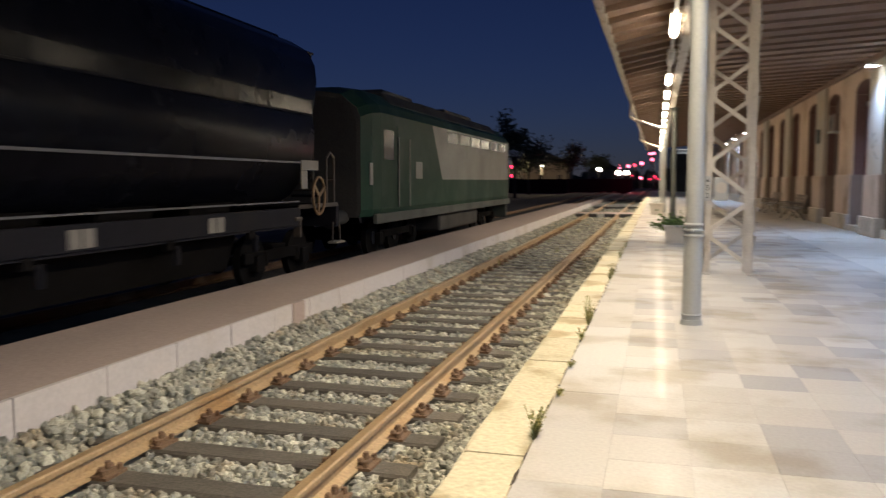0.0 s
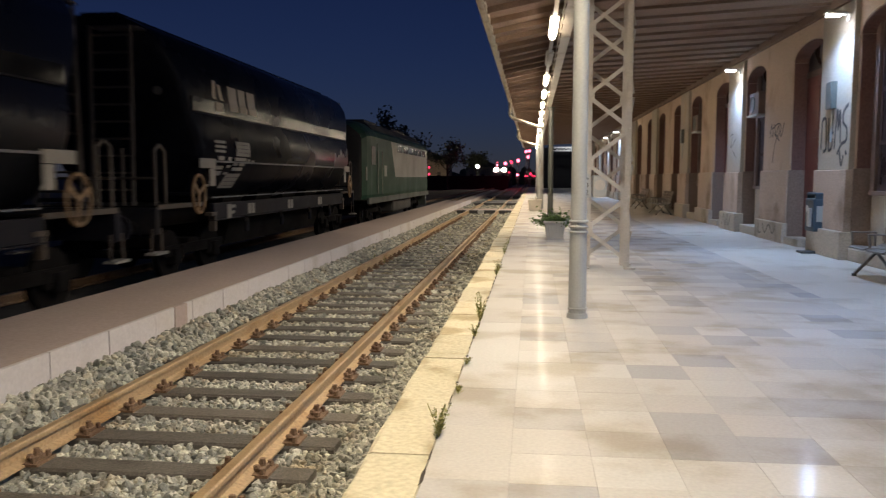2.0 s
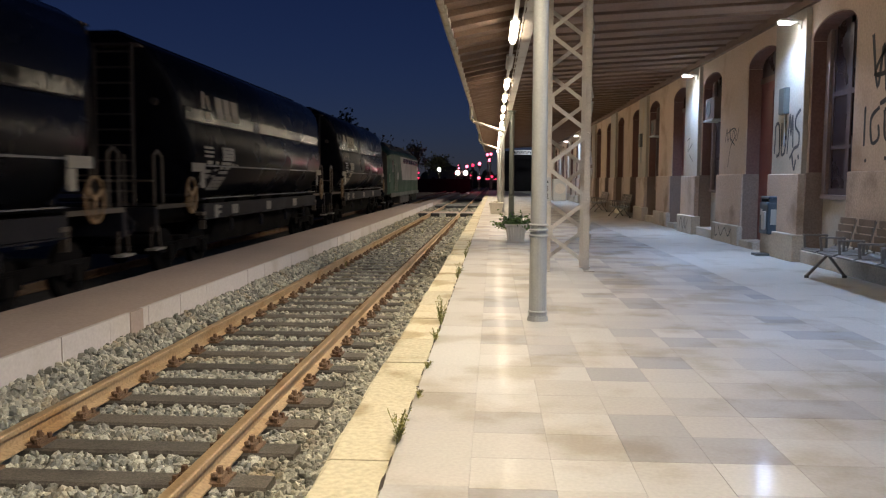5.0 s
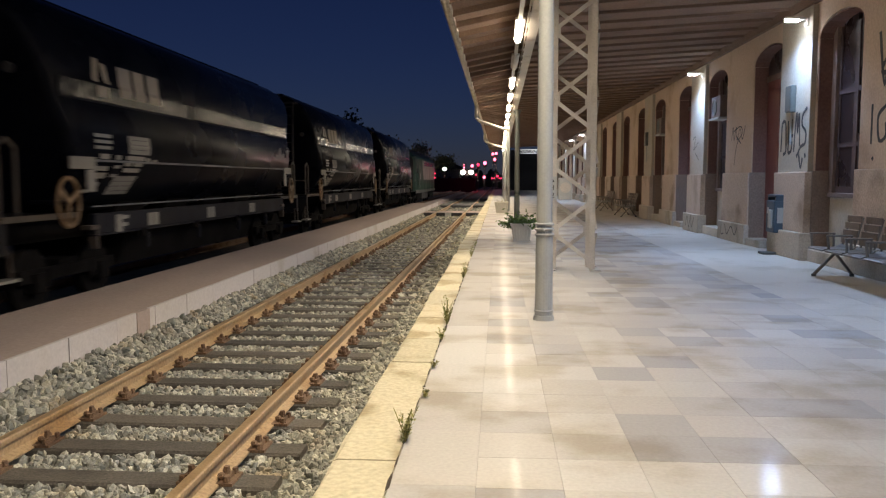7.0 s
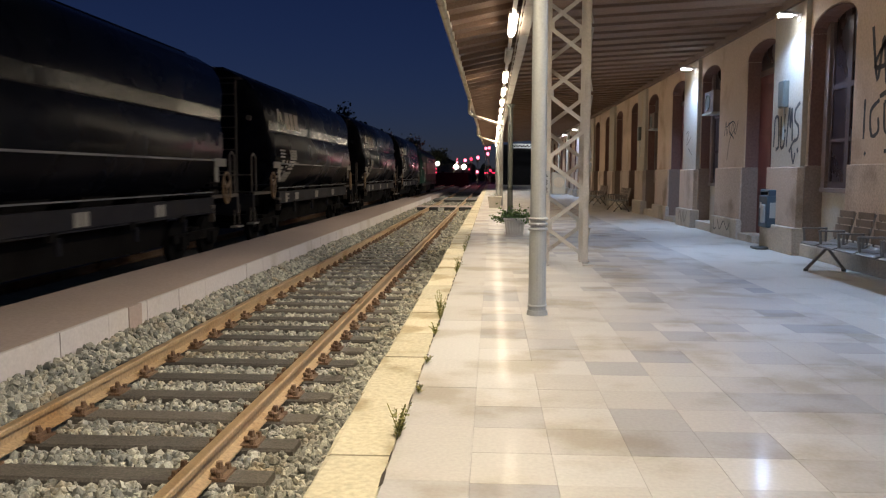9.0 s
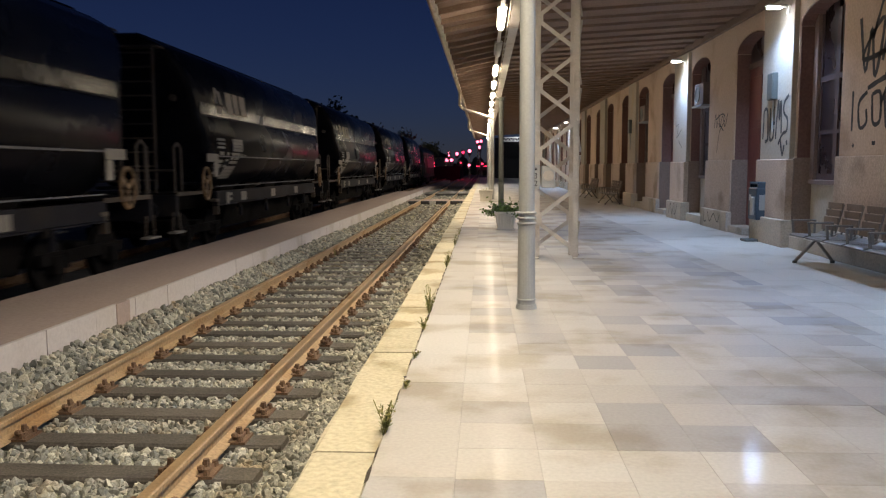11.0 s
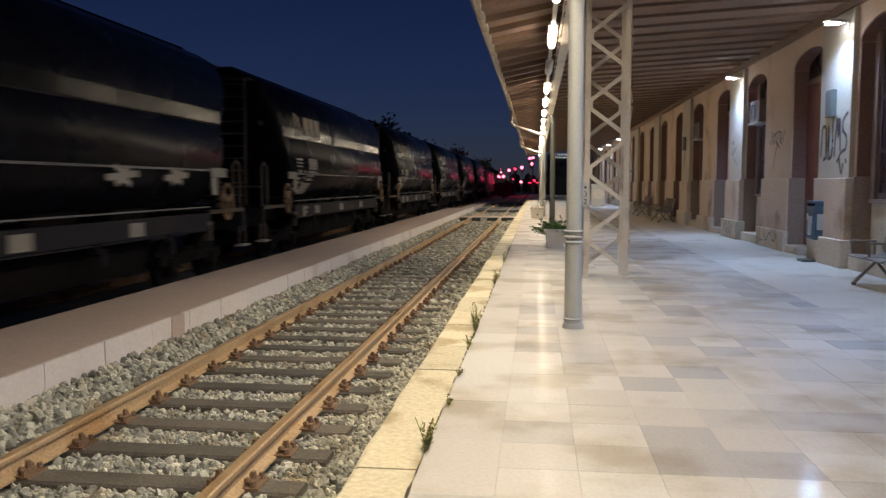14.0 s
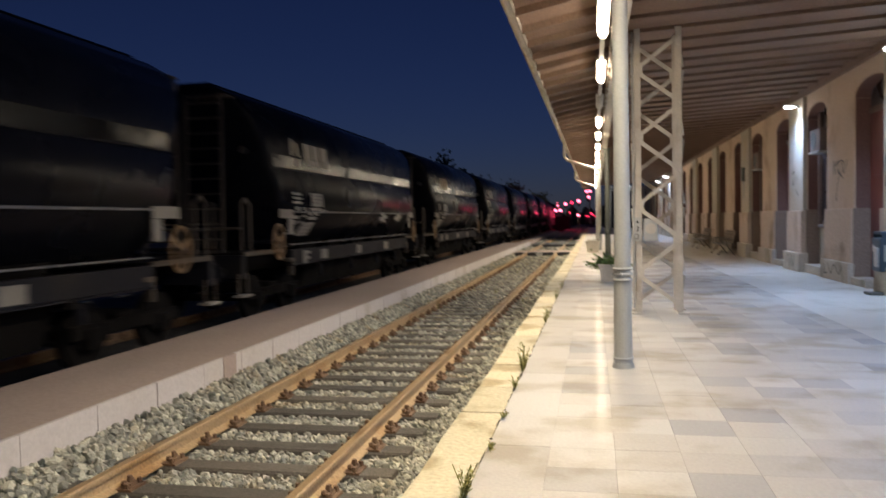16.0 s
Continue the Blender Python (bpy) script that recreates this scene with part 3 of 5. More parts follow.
def wall_lamp(y, lit=True):
    o = thing("wall_lamp", pose(WALL - 0.10, y, 4.27), "lit white LED lamp on a short arm" if lit else "unlit wall lamp on a short arm", "lamp", "lamps on the station wall")
    part("arm", Geo().rod((0, 0, 0.02), (-0.12, 0, 0.09), 0.02), M_HOUSING, o)
    part("mount", Geo().box(-0.03, 0.0, -0.06, 0.06, -0.06, 0.08), M_HOUSING, o, bevel=0.008)
    g = Geo().loft([[(x, yy, z) for x, yy, z in r] for r in (
        [(-0.06, -0.09, 0.05), (-0.42, -0.07, 0.08), (-0.42, 0.07, 0.08), (-0.06, 0.09, 0.05)],
        [(-0.06, -0.10, 0.08), (-0.42, -0.08, 0.105), (-0.42, 0.08, 0.105), (-0.06, 0.10, 0.08)],
        [(-0.12, -0.06, 0.11), (-0.36, -0.05, 0.125), (-0.36, 0.05, 0.125), (-0.12, 0.06, 0.11)])])
    part("head", g, M_HOUSING, o, bevel=0.008)
    if lit:
        part("diffuser", Geo().box(-0.38, -0.16, -0.06, 0.06, 0.03, 0.052), M_LED, o, "glowing white diffuser")
        lamp = area("wall_lamp_light", look((WALL - 0.47, y, 4.25), (WALL - 1.75, y, 0.0)), 0.4, 0.14, WALL_POWER, WALL_COLOR)
        lamp.data.spread = radians(146)
    return o


for k in (-3, -2, -1, 0, 1, 5, 6, 7):
    wall_lamp(UNIT0 + UNIT * k + 0.3)

# meter box, air conditioners
for k in (0, 2):
    o = thing("junction_box", pose(WALL - 0.10, UNIT0 + UNIT * k + 0.85, 2.72), "grey steel junction box on the pilaster", "junction box", "boxes on the pilasters")
    part("case", Geo().box(-0.10, 0, -0.14, 0.14, 0, 0.50), M_STEELDK, o, bevel=0.012)
    part("lid", Geo().box(-0.112, -0.10, -0.125, 0.125, 0.02, 0.48), M_STEELDK, o, bevel=0.006)
    part("conduit", Geo().rod((-0.03, 0, -0.6), (-0.03, 0, 0.0), 0.018), M_STEEL, o)
for k in (0, 1):
    o = thing("air_conditioner", pose(WALL + 0.05, UNIT0 + UNIT * k + 6.45, 3.05), "air conditioner unit set in a window head", "air conditioner", "air conditioners")
    part("case", Geo().box(-0.1, 0.22, -0.42, 0.42, 0, 0.55), M_FRAME, o, bevel=0.015)
    part("fan_grille", Geo().torus((-0.105, 0.1, 0.27), (1, 0, 0), 0.2, 0.012, 20, 6), M_STEELDK, o)
    part("fan", Geo().rod((-0.102, 0.1, 0.27), (-0.09, 0.1, 0.27), 0.19, n=20), M_STEELDK, o)
    part("bracket", Geo().box(-0.15, 0.2, -0.44, 0.44, -0.05, 0.0), M_STEEL, o)

# ---- canopy ----
EAVE_X, EAVE_Z = -0.73, 4.20
BEAM_X, BEAM_Z = 0.62, 4.28


def roof_z(x):
    """Underside of the canopy: steeper over the platform edge, flatter towards the wall."""
    return EAVE_Z + 0.2 * (x - EAVE_X) if x < BEAM_X else EAVE_Z + 0.2 * (BEAM_X - EAVE_X) + 0.055 * (x - BEAM_X)


CAN0, CAN1 = -12.0, 75.0
g = Geo()
for a, b in ((EAVE_X, BEAM_X), (BEAM_X, WALL + 0.5)):
    v = [(x, y, roof_z(x) + t) for t in (0.0, 0.06) for y in (CAN0, CAN1) for x in (a, b)]
    g.add(v, [(0, 2, 3, 1), (4, 5, 7, 6), (0, 1, 5, 4), (2, 6, 7, 3), (0, 4, 6, 2), (1, 3, 7, 5)])
setting("ceiling", g, M_ROOF, "brown boarded canopy underside")
canopy = thing("canopy_frame", pose(0, 0, 0), "timber rafters and eaves of the platform canopy", "canopy", kind="structure")
y = CAN0 + 0.5
while y < 75:
    g = Geo()
    for a, b in ((EAVE_X, BEAM_X), (BEAM_X, WALL)):
        deep = 0.10 if a < BEAM_X else 0.055
        v = [(x, y + s, roof_z(x) - t) for t in (deep, -0.002) for s in (-0.04, 0.04) for x in (a, b)]
        g.add(v, [(0, 2, 3, 1), (4, 5, 7, 6), (0, 1, 5, 4), (2, 6, 7, 3), (0, 4, 6, 2), (1, 3, 7, 5)])
    part("rafter", g, M_RAFTER, canopy)
    y += 0.95
# fascia board and gutter along the eave
part("fascia", Geo().box(EAVE_X - 0.03, EAVE_X, CAN0, CAN1, EAVE_Z - 0.08, EAVE_Z + 0.12), M_CREAM, canopy, "pale fascia board", bevel=0.006)
gut = [(EAVE_X - 0.03 - 0.07 + 0.07 * math.cos(a), EAVE_Z + 0.06 - 0.07 * math.sin(a)) for a in np.linspace(0, math.pi, 9)]
part("gutter", Geo().loft([[(x, yy, z) for x, z in gut] for yy in (CAN0, CAN1)]), M_CREAM, canopy, "half-round gutter")
part("wall_plate", Geo().box(WALL - 0.10, WALL - 0.002, CAN0, CAN1, roof_z(WALL) - 0.17, roof_z(WALL) - 0.005), M_RAFTER, canopy, "timber plate along the wall head", bevel=0.006)
# main beam on the posts
g = Geo().box(BEAM_X - 0.012, BEAM_X + 0.012, CAN0, CAN1, BEAM_Z - 0.12, BEAM_Z + 0.16)
g.box(BEAM_X - 0.09, BEAM_X + 0.09, CAN0, CAN1, BEAM_Z - 0.14, BEAM_Z - 0.12)
g.box(BEAM_X - 0.09, BEAM_X + 0.09, CAN0, CAN1, BEAM_Z + 0.16, BEAM_Z + 0.175)
part("main_beam", g, M_CREAM, canopy, "cream painted steel beam")
part("cable", Geo().rod((BEAM_X - 0.12, CAN0, BEAM_Z - 0.12), (BEAM_X - 0.12, 60, BEAM_Z - 0.12), 0.014, n=6), M_CABLE, canopy)


def down_pipe(y):
    o = thing("down_pipe", pose(0, y, 0), "pale rainwater pipe bent from the gutter to the post", "pipe", "rainwater pipes")
    pts = [(EAVE_X - 0.1, 0, EAVE_Z), (EAVE_X - 0.1, 0, EAVE_Z - 0.46), (EAVE_X + 0.02, 0, EAVE_Z - 0.58), (0.42, 0, EAVE_Z - 0.95)]
    for a, b in zip(pts, pts[1:]):
        part("pipe_length", Geo().rod(a, b, 0.055, n=10), M_CREAM, o, smooth=True)
    return o


for y in (29.6, 46.5):
    down_pipe(y)

# ---- tubes under the canopy ----
TUBE_X, TUBE_Z = 0.37, 4.08
for i in range(-3, 17):
    y1 = 11.75 + 3.82 * i
    y0 = y1 - 1.85
    lit = i != 2
    o = thing("tube_lamp", pose(TUBE_X, y0, TUBE_Z), "glowing tube lamp under the canopy" if lit else "unlit tube lamp under the canopy", "lamp", "tube lamps along the canopy")
    part("tray", Geo().box(-0.085, 0.085, -0.03, 1.88, 0.055, 0.10), M_HOUSING, o, bevel=0.006)
    prof = [(0.062 * math.cos(a), 0.05 - 0.06 * math.sin(a)) for a in np.linspace(0, math.pi, 9)]
    part("diffuser", Geo().loft([[(x, yy, z) for x, z in prof] for yy in (0.0, 1.85)]), M_TUBE if lit else M_HOUSING, o, "glowing diffuser" if lit else "", smooth=True)
    for yy in (0.25, 1.6):
        part("hanger", Geo().rod((0, yy, 0.09), (0, yy, roof_z(TUBE_X) - TUBE_Z), 0.008, n=6), M_STEEL, o)
    if lit and (i < 9 or i % 2):
        k = 1 if i < 9 else 2
        lamp = area("tube_light", pose(TUBE_X - 0.04, (y0 + y1) / 2, TUBE_Z - 0.06, 0, 21, 0), 0.5, 1.85 * k, TUBE_POWER * k, TUBE_COLOR)
        lamp.data.spread = radians(120)
    part("trunking", Geo().box(-0.035, 0.035, 1.9, 3.76, 0.06, 0.10), M_HOUSING, o)


# ---- posts and lattice column ----
def post(y, x=0.50, material=None, r=0.082):
    material = material or M_STEEL
    o = thing("canopy_post", pose(x, y, 0), "round cast-iron canopy post, painted grey" if material is M_STEEL else "round cast-iron canopy post, painted dark", "post", "posts of the canopy")
    part("lower_shaft", Geo().rod((0, 0, 0.03), (0, 0, 0.92), r + 0.012, r + 0.006, 20), material, o, smooth=False)
    part("base_ring", Geo().rod((0, 0, 0.0), (0, 0, 0.05), r + 0.03, r + 0.022, 20), material, o)
    part("base_ring", Geo().torus((0, 0, 0.10), (0, 0, 1), r + 0.012, 0.012, 20, 6), material, o, smooth=True)
    for z in (0.90, 0.955, 1.01):
        part("collar", Geo().torus((0, 0, z), (0, 0, 1), r + 0.006, 0.016, 20, 6), material, o, smooth=True)
    part("bolt", Geo().ball((-0.02, -r - 0.02, 0.955), 0.022, 0.012, 0.018), material, o)
    part("shaft", Geo().rod((0, 0, 0.92), (0, 0, 4.08), r, r - 0.006, 20), material, o, smooth=False)
    part("capital", Geo().rod((0, 0, 4.0), (0, 0, 4.14), r, r + 0.07, 20), material, o)
    return o


post(8.42)
post(31.0, 0.72, M_STEELDK, 0.1)
for y in (37.5, 47, 60, 73):
    post(y, 0.40 if y > 40 else 0.45)

TX, TY = 1.215, 13.25
tower = thing("lattice_column", pose(TX, TY, 0), "cream riveted steel lattice column with crossed braces", "column")
W, D, H = 0.358, 0.30, 4.45
for sx in (-1, 1):
    for sy in (-1, 1):
        g = Geo().box(sx * W - (0.095 if sx > 0 else 0), sx * W + (0 if sx > 0 else 0.095), sy * D - (0.008 if sy > 0 else 0), sy * D + (0 if sy > 0 else 0.008), 0.02, H)
        g.box(sx * W - (0.008 if sx > 0 else 0), sx * W + (0 if sx > 0 else 0.008), sy * D - (0.085 if sy > 0 else 0), sy * D + (0 if sy > 0 else 0.085), 0.02, H)
        part("corner_angle", g, M_CREAM, tower)
STEP = 0.528
for j in range(8):
    z0, z1 = 0.11 + j * STEP, 0.11 + (j + 1) * STEP
    for sy in (-1, 1):
        y = sy * (D + 0.006)
        e = -sy * (1 if j % 2 == 0 else -1)
        part("brace", Geo().bar((e * (W - 0.05), y, z0 + 0.03), (-e * (W - 0.05), y, z1 - 0.03), 0.012, 0.062), M_CREAM, tower)
        part("gusset", Geo().box(min(e * W, e * (W - 0.13)), max(e * W, e * (W - 0.13)), y - 0.004, y + 0.004, z0 - 0.05, z0 + 0.05), M_CREAM, tower, bevel=0.003)
        part("rivet", Geo().ball((e * (W - 0.045), sy * (D + 0.012), z0), 0.016, 0.01, 0.016, 8, 4), M_CREAM, tower, smooth=True)
    for sx in (-1, 1):
        x = sx * (W + 0.006)
        e = sx * (1 if j % 2 == 0 else -1)
        part("brace", Geo().bar((x, e * (D - 0.045), z0 + 0.03), (x, -e * (D - 0.045), z1 - 0.03), 0.062, 0.012), M_CREAM, tower)
for sx in (-1, 1):
    for sy in (-1, 1):
        part("foot_plate", Geo().box(sx * W - 0.09, sx * W + 0.09, sy * D - 0.08, sy * D + 0.08, 0.0, 0.025), M_CREAM, tower, bevel=0.005)
part("conduit", Geo().rod((-W - 0.03, -D - 0.02, 0.1), (-W - 0.03, -D - 0.02, 4.4), 0.016), M_STEEL, tower)
part("plate", Geo().box(-W - 0.035, -W + 0.09, -D - 0.024, -D - 0.012, 1.14, 1.52), M_WHITE, tower, "narrow white number plate")
o = thing("tower_box", pose(TX - 0.035, TY - 0.13, 1.14), "small grey equipment box in the lattice column", "equipment box")
part("case", Geo().box(-0.20, 0.02, -0.16, 0.06, 0.0, 0.36), M_WHITE, o, "off-white case", bevel=0.02)
part("dial", Geo().rod((-0.09, -0.175, 0.20), (-0.09, -0.155, 0.20), 0.085, n=20), M_CREAM, o, "round dial")


def lettering(text, m, size, material, parent, name="lettering"):
    """Writing cut from the built-in font, as a thin mesh."""
    cu = bpy.data.curves.new(name, "FONT")
    cu.body, cu.size, cu.extrude, cu.align_x = text, size, 0.002, "CENTER"
    tmp = bpy.data.objects.new(name, cu)
    me = bpy.data.meshes.new_from_object(tmp)
    bpy.data.objects.remove(tmp)
    me.materials.clear()
    me.materials.append(material)
    ob = new(name, me)
    ob.parent, ob.matrix_basis = parent, m
    return ob


for z, ch in ((1.30, "3"), (1.18, "2")):
    lettering(ch, pose(-W + 0.028, -D - 0.027, z, 90, 0, 0), 0.12, M_INK, tower, "digit")
g = Geo().add([(-W, -D - 0.028, 1.43), (-W + 0.055, -D - 0.028, 1.43), (-W + 0.028, -D - 0.028, 1.48)], [(0, 1, 2)])
part("triangle_mark", g, M_INK, tower)


# ---- platform furniture ----
def planter(x, y, s=1.0, leafy=True):
    o = thing("planter", pose(x, y, 0), "ribbed stone planter with a bushy green plant" if leafy else "square stone planter with low stems", "planter", "planters on the platform")
    g = Geo()
    r0, r1, h = 0.20 * s, 0.25 * s, 0.42 * s
    rings = []
    for z, r in ((0.03, r0), (h - 0.06, r1), (h - 0.055, r1 + 0.02), (h, r1 + 0.02), (h, r1 - 0.02), (h - 0.06, r1 - 0.03)):
        rings.append([(-r, -r, z), (r, -r, z), (r, r, z), (-r, r, z)])
    part("pot", g.loft(rings), M_POT, o, bevel=0.012)
    part("foot", Geo().box(-r0 * 1.1, r0 * 1.1, -r0 * 1.1, r0 * 1.1, 0.0, 0.03), M_POT, o)
    part("soil", Geo().box(-r1 + 0.035, r1 - 0.035, -r1 + 0.035, r1 - 0.035, h - 0.058, h - 0.04), M_SOIL, o)
    for i in range(7):
        a = -r0 + 0.02 + i * (2 * r0 - 0.04) / 6
        part("rib", Geo().bar((a * 1.0, -r0 - 0.005, 0.05), (a * 1.2, -r1 - 0.005, h - 0.07), 0.022, 0.02), M_POT, o)
    if leafy:
        g, st = Geo(), Geo()
        for i in range(60):
            a, e = rng.uniform(0, 2 * math.pi), rng.uniform(0.1, 1.2)
            ln = rng.uniform(0.25, 0.58)
            d = Vector((math.cos(a) * math.cos(e), math.sin(a) * math.cos(e), math.sin(e) * 0.75))
            b = Vector((rng.uniform(-0.12, 0.12), rng.uniform(-0.12, 0.12), h - 0.05))
            tip = b + d * ln + Vector((0, 0, -0.10 * math.cos(e)))
            st.rod(b, tip, 0.006, 0.003, 5)
            for j in range(13):
                q = b.lerp(tip, 0.3 + 0.7 * j / 12) + Vector(rng.normal(0, 0.035, 3))
                u = Vector(rng.normal(0, 1, 3)).normalized()
                w = u.cross(Vector(rng.normal(0, 1, 3))).normalized()
                k = rng.uniform(0.024, 0.05)
                g.add([q - u * k, q + w * k * 0.55, q + u * k * 1.3, q - w * k * 0.55], [(0, 1, 2, 3)])
        part("stem", st, M_BARK, o)
        tagged(part("foliage", g, M_LEAF, o, "small green leaves"), kind="stuff")
    else:
        g = Geo()
        for i in range(26):
            b = Vector((rng.uniform(-0.2, 0.2), rng.uniform(-0.2, 0.2), h - 0.05))
            t = b + Vector((rng.normal(0, 0.05), rng.normal(0, 0.05), rng.uniform(0.08, 0.25)))
            g.add([b, b + Vector((0.012, 0, 0)), t], [(0, 1, 2)])
        tagged(part("foliage", g, M_GRASS, o), kind="stuff")
    return o


planter(0.57, 19.35, 1.0)
planter(0.14, 34.9, 1.2, False)


def bin_(x, y):
    o = thing("litter_bin", pose(x, y, 0), "blue-grey litter bin on a post with a heavy foot", "litter bin")
    part("foot", Geo().box(-0.30, 0.22, -0.16, 0.16, 0, 0.05), M_STEELDK, o, bevel=0.012)
    part("post", Geo().box(0.04, 0.10, -0.04, 0.04, 0.05, 0.45), M_STEELDK, o, bevel=0.006)
    part("body", Geo().box(-0.14, 0.18, -0.24, 0.24, 0.43, 1.06), M_BIN, o, bevel=0.03)
    part("hood", Geo().box(-0.12, 0.20, -0.24, 0.24, 1.12, 1.17), M_BIN, o, bevel=0.02)
    for s in (-1, 1):
        part("hood_side", Geo().box(-0.11, 0.19, s * 0.225 - 0.012, s * 0.225 + 0.012, 1.05, 1.125), M_BIN, o)
    part("ashtray", Geo().box(-0.19, -0.14, -0.18, -0.02, 0.52, 0.88), M_STEEL, o, "white ashtray box", bevel=0.02)
    part("sticker", Geo().box(-0.144, -0.14, 0.06, 0.16, 0.8, 0.92), M_WHITE, o)
    part("notice", Geo().box(-0.08, 0.1, -0.246, -0.24, 0.62, 0.92), M_STEEL, o, "pale worn notice")
    return o


bin_(5.47, 16.05)


def bench(x, y, seats=4):
    o = thing("bench", pose(x, y, 0), "row of metal seats with slatted backs on splayed legs", "bench", "benches along the wall")
    L = seats * 0.62
    part("rail", Geo().box(-0.03, 0.03, 0.1, L - 0.1, 0.34, 0.40), M_BENCH, o, bevel=0.008)
    for yy in (0.35, L - 0.35):
        part("leg", Geo().bar((0, yy, 0.36), (-0.30, yy, 0.03), 0.05, 0.035), M_BENCH, o)
        part("leg", Geo().bar((0, yy, 0.36), (0.26, yy, 0.03), 0.05, 0.035), M_BENCH, o)
        part("foot", Geo().rod((-0.30, yy, 0), (-0.30, yy, 0.04), 0.035), M_STEELDK, o)
        part("foot", Geo().rod((0.26, yy, 0), (0.26, yy, 0.04), 0.035), M_STEELDK, o)
    for i in range(seats):
        y0 = i * 0.62 + 0.04
        rings = []
        for xx, z in ((-0.28, 0.42), (-0.22, 0.44), (0.0, 0.425), (0.14, 0.43), (0.20, 0.47)):
            rings.append([(xx, y0, z), (xx, y0 + 0.54, z), (xx, y0 + 0.54, z - 0.022), (xx, y0, z - 0.022)])
        part("seat", Geo().loft(rings), M_BENCH, o, smooth=False)
        for j in range(4):
            z = 0.50 + j * 0.108
            xx = 0.19 + j * 0.03
            part("back_slat", Geo().box(xx, xx + 0.025, y0 + 0.03, y0 + 0.51, z, z + 0.098), M_BENCHW, o, bevel=0.006)
        for yy in (y0 + 0.06, y0 + 0.48):
            part("back_strut", Geo().bar((0.20, yy, 0.44), (0.32, yy, 0.9), 0.025, 0.02), M_BENCH, o)
    for i in range(seats + 1):
        yy = i * 0.62 + 0.01
        part("armrest", Geo().box(-0.24, 0.14, yy - 0.025, yy + 0.025, 0.62, 0.645), M_BENCH, o, bevel=0.008)
        part("arm_post", Geo().bar((-0.20, yy, 0.42), (-0.22, yy, 0.63), 0.03, 0.03), M_BENCH, o)
        part("arm_post", Geo().bar((0.12, yy, 0.42), (0.12, yy, 0.63), 0.03, 0.03), M_BENCH, o)
    return o


bench(5.10, 9.05, 6)
bench(5.12, 31.2, 4)
bench(5.12, 37.6, 4)


def tuft(x, y, h, n):
    """A weed: thin leaning stems from one root, each set with small pointed leaves."""
    g = Geo()
    for i in range(max(4, n // 4)):
        b = Vector((x + rng.normal(0, 0.006), y + rng.normal(0, 0.03), 0.0))
        d = Vector((rng.normal(0, 0.22), rng.normal(0, 0.25), 1)).normalized() * h * rng.uniform(0.45, 1.15)
        bend = Vector((rng.normal(0, 0.02), rng.normal(0, 0.02), 0))
        pts = [b + d * u + bend * u * u for u in (0, 0.35, 0.7, 1.0)]
        w = Vector((rng.normal(0, 1), rng.normal(0, 1), 0)).normalized() * 0.0025
        v = [q for p in pts for q in (p - w, p + w)]
        g.add(v, [(2 * k, 2 * k + 1, 2 * k + 3, 2 * k + 2) for k in range(3)])
        for k in range(14):
            u = rng.uniform(0.05, 1.0)
            q = b + d * u + bend * u * u
            t = Vector((rng.normal(0, 1), rng.normal(0, 1), rng.uniform(0.2, 1.2))).normalized() * rng.uniform(0.02, 0.045) * (1.25 - 0.6 * u)
            sd = t.cross(Vector((0, 0, 1))).normalized() * 0.0065
            g.add([q, q + t * 0.45 + sd, q + t, q + t * 0.45 - sd], [(0, 1, 2, 3)])
    return tagged(part("weed_tuft", g, M_GRASS), "small green weed growing in the coping joint", "weed", "weeds along the coping")


for x, y, h, n in ((-0.50, 4.47, 0.22, 60), (-0.50, 7.3, 0.14, 34), (-0.50, 8.1, 0.22, 46), (-0.52, 8.45, 0.26, 50), (-0.48, 6.2, 0.08, 20),
                   (-0.50, 11.9, 0.2, 34), (-0.50, 12.4, 0.2, 36), (-0.5, 15.2, 0.26, 40), (-0.5, 17.6, 0.16, 20), (-0.47, 5.4, 0.06, 10)):
    tuft(x, y, h * 0.85, n)
for i in range(26):
    tuft(rng.uniform(-4.2, -1.0), rng.uniform(17, 45), 0.16, 10).location.z = -0.6


def scrawl(name, strokes, m, w, label):
    """Sprayed strokes as thin flat bands on the wall."""
    ob = thing(name, m, label, "graffiti", "graffiti on the station wall")
    for st in strokes:
        raw = [Vector(p) for p in st]
        pts = []
        for i in range(len(raw) - 1):
            p0, p1, p2, p3 = raw[max(i - 1, 0)], raw[i], raw[i + 1], raw[min(i + 2, len(raw) - 1)]
            for j in range(6):
                u = j / 6
                pts.append(0.5 * (2 * p1 + (p2 - p0) * u + (2 * p0 - 5 * p1 + 4 * p2 - p3) * u * u + (3 * p1 - p0 - 3 * p2 + p3) * u ** 3))
        pts.append(raw[-1])
        band = []
        for i, p in enumerate(pts):
            d = (pts[min(i + 1, len(pts) - 1)] - pts[max(i - 1, 0)])
            d = d.normalized() if d.length > 1e-6 else Vector((1, 0))
            k = w * rng.uniform(0.42, 0.6)
            band.append((p + Vector((-d.y, d.x)) * k, p - Vector((-d.y, d.x)) * k))
        g = Geo()
        g.add([(-0.004, -q.x, q.y) for pair in band for q in pair], [(2 * i, 2 * i + 1, 2 * i + 3, 2 * i + 2) for i in range(len(band) - 1)])
        part("stroke", g, M_INK, ob)
    return ob


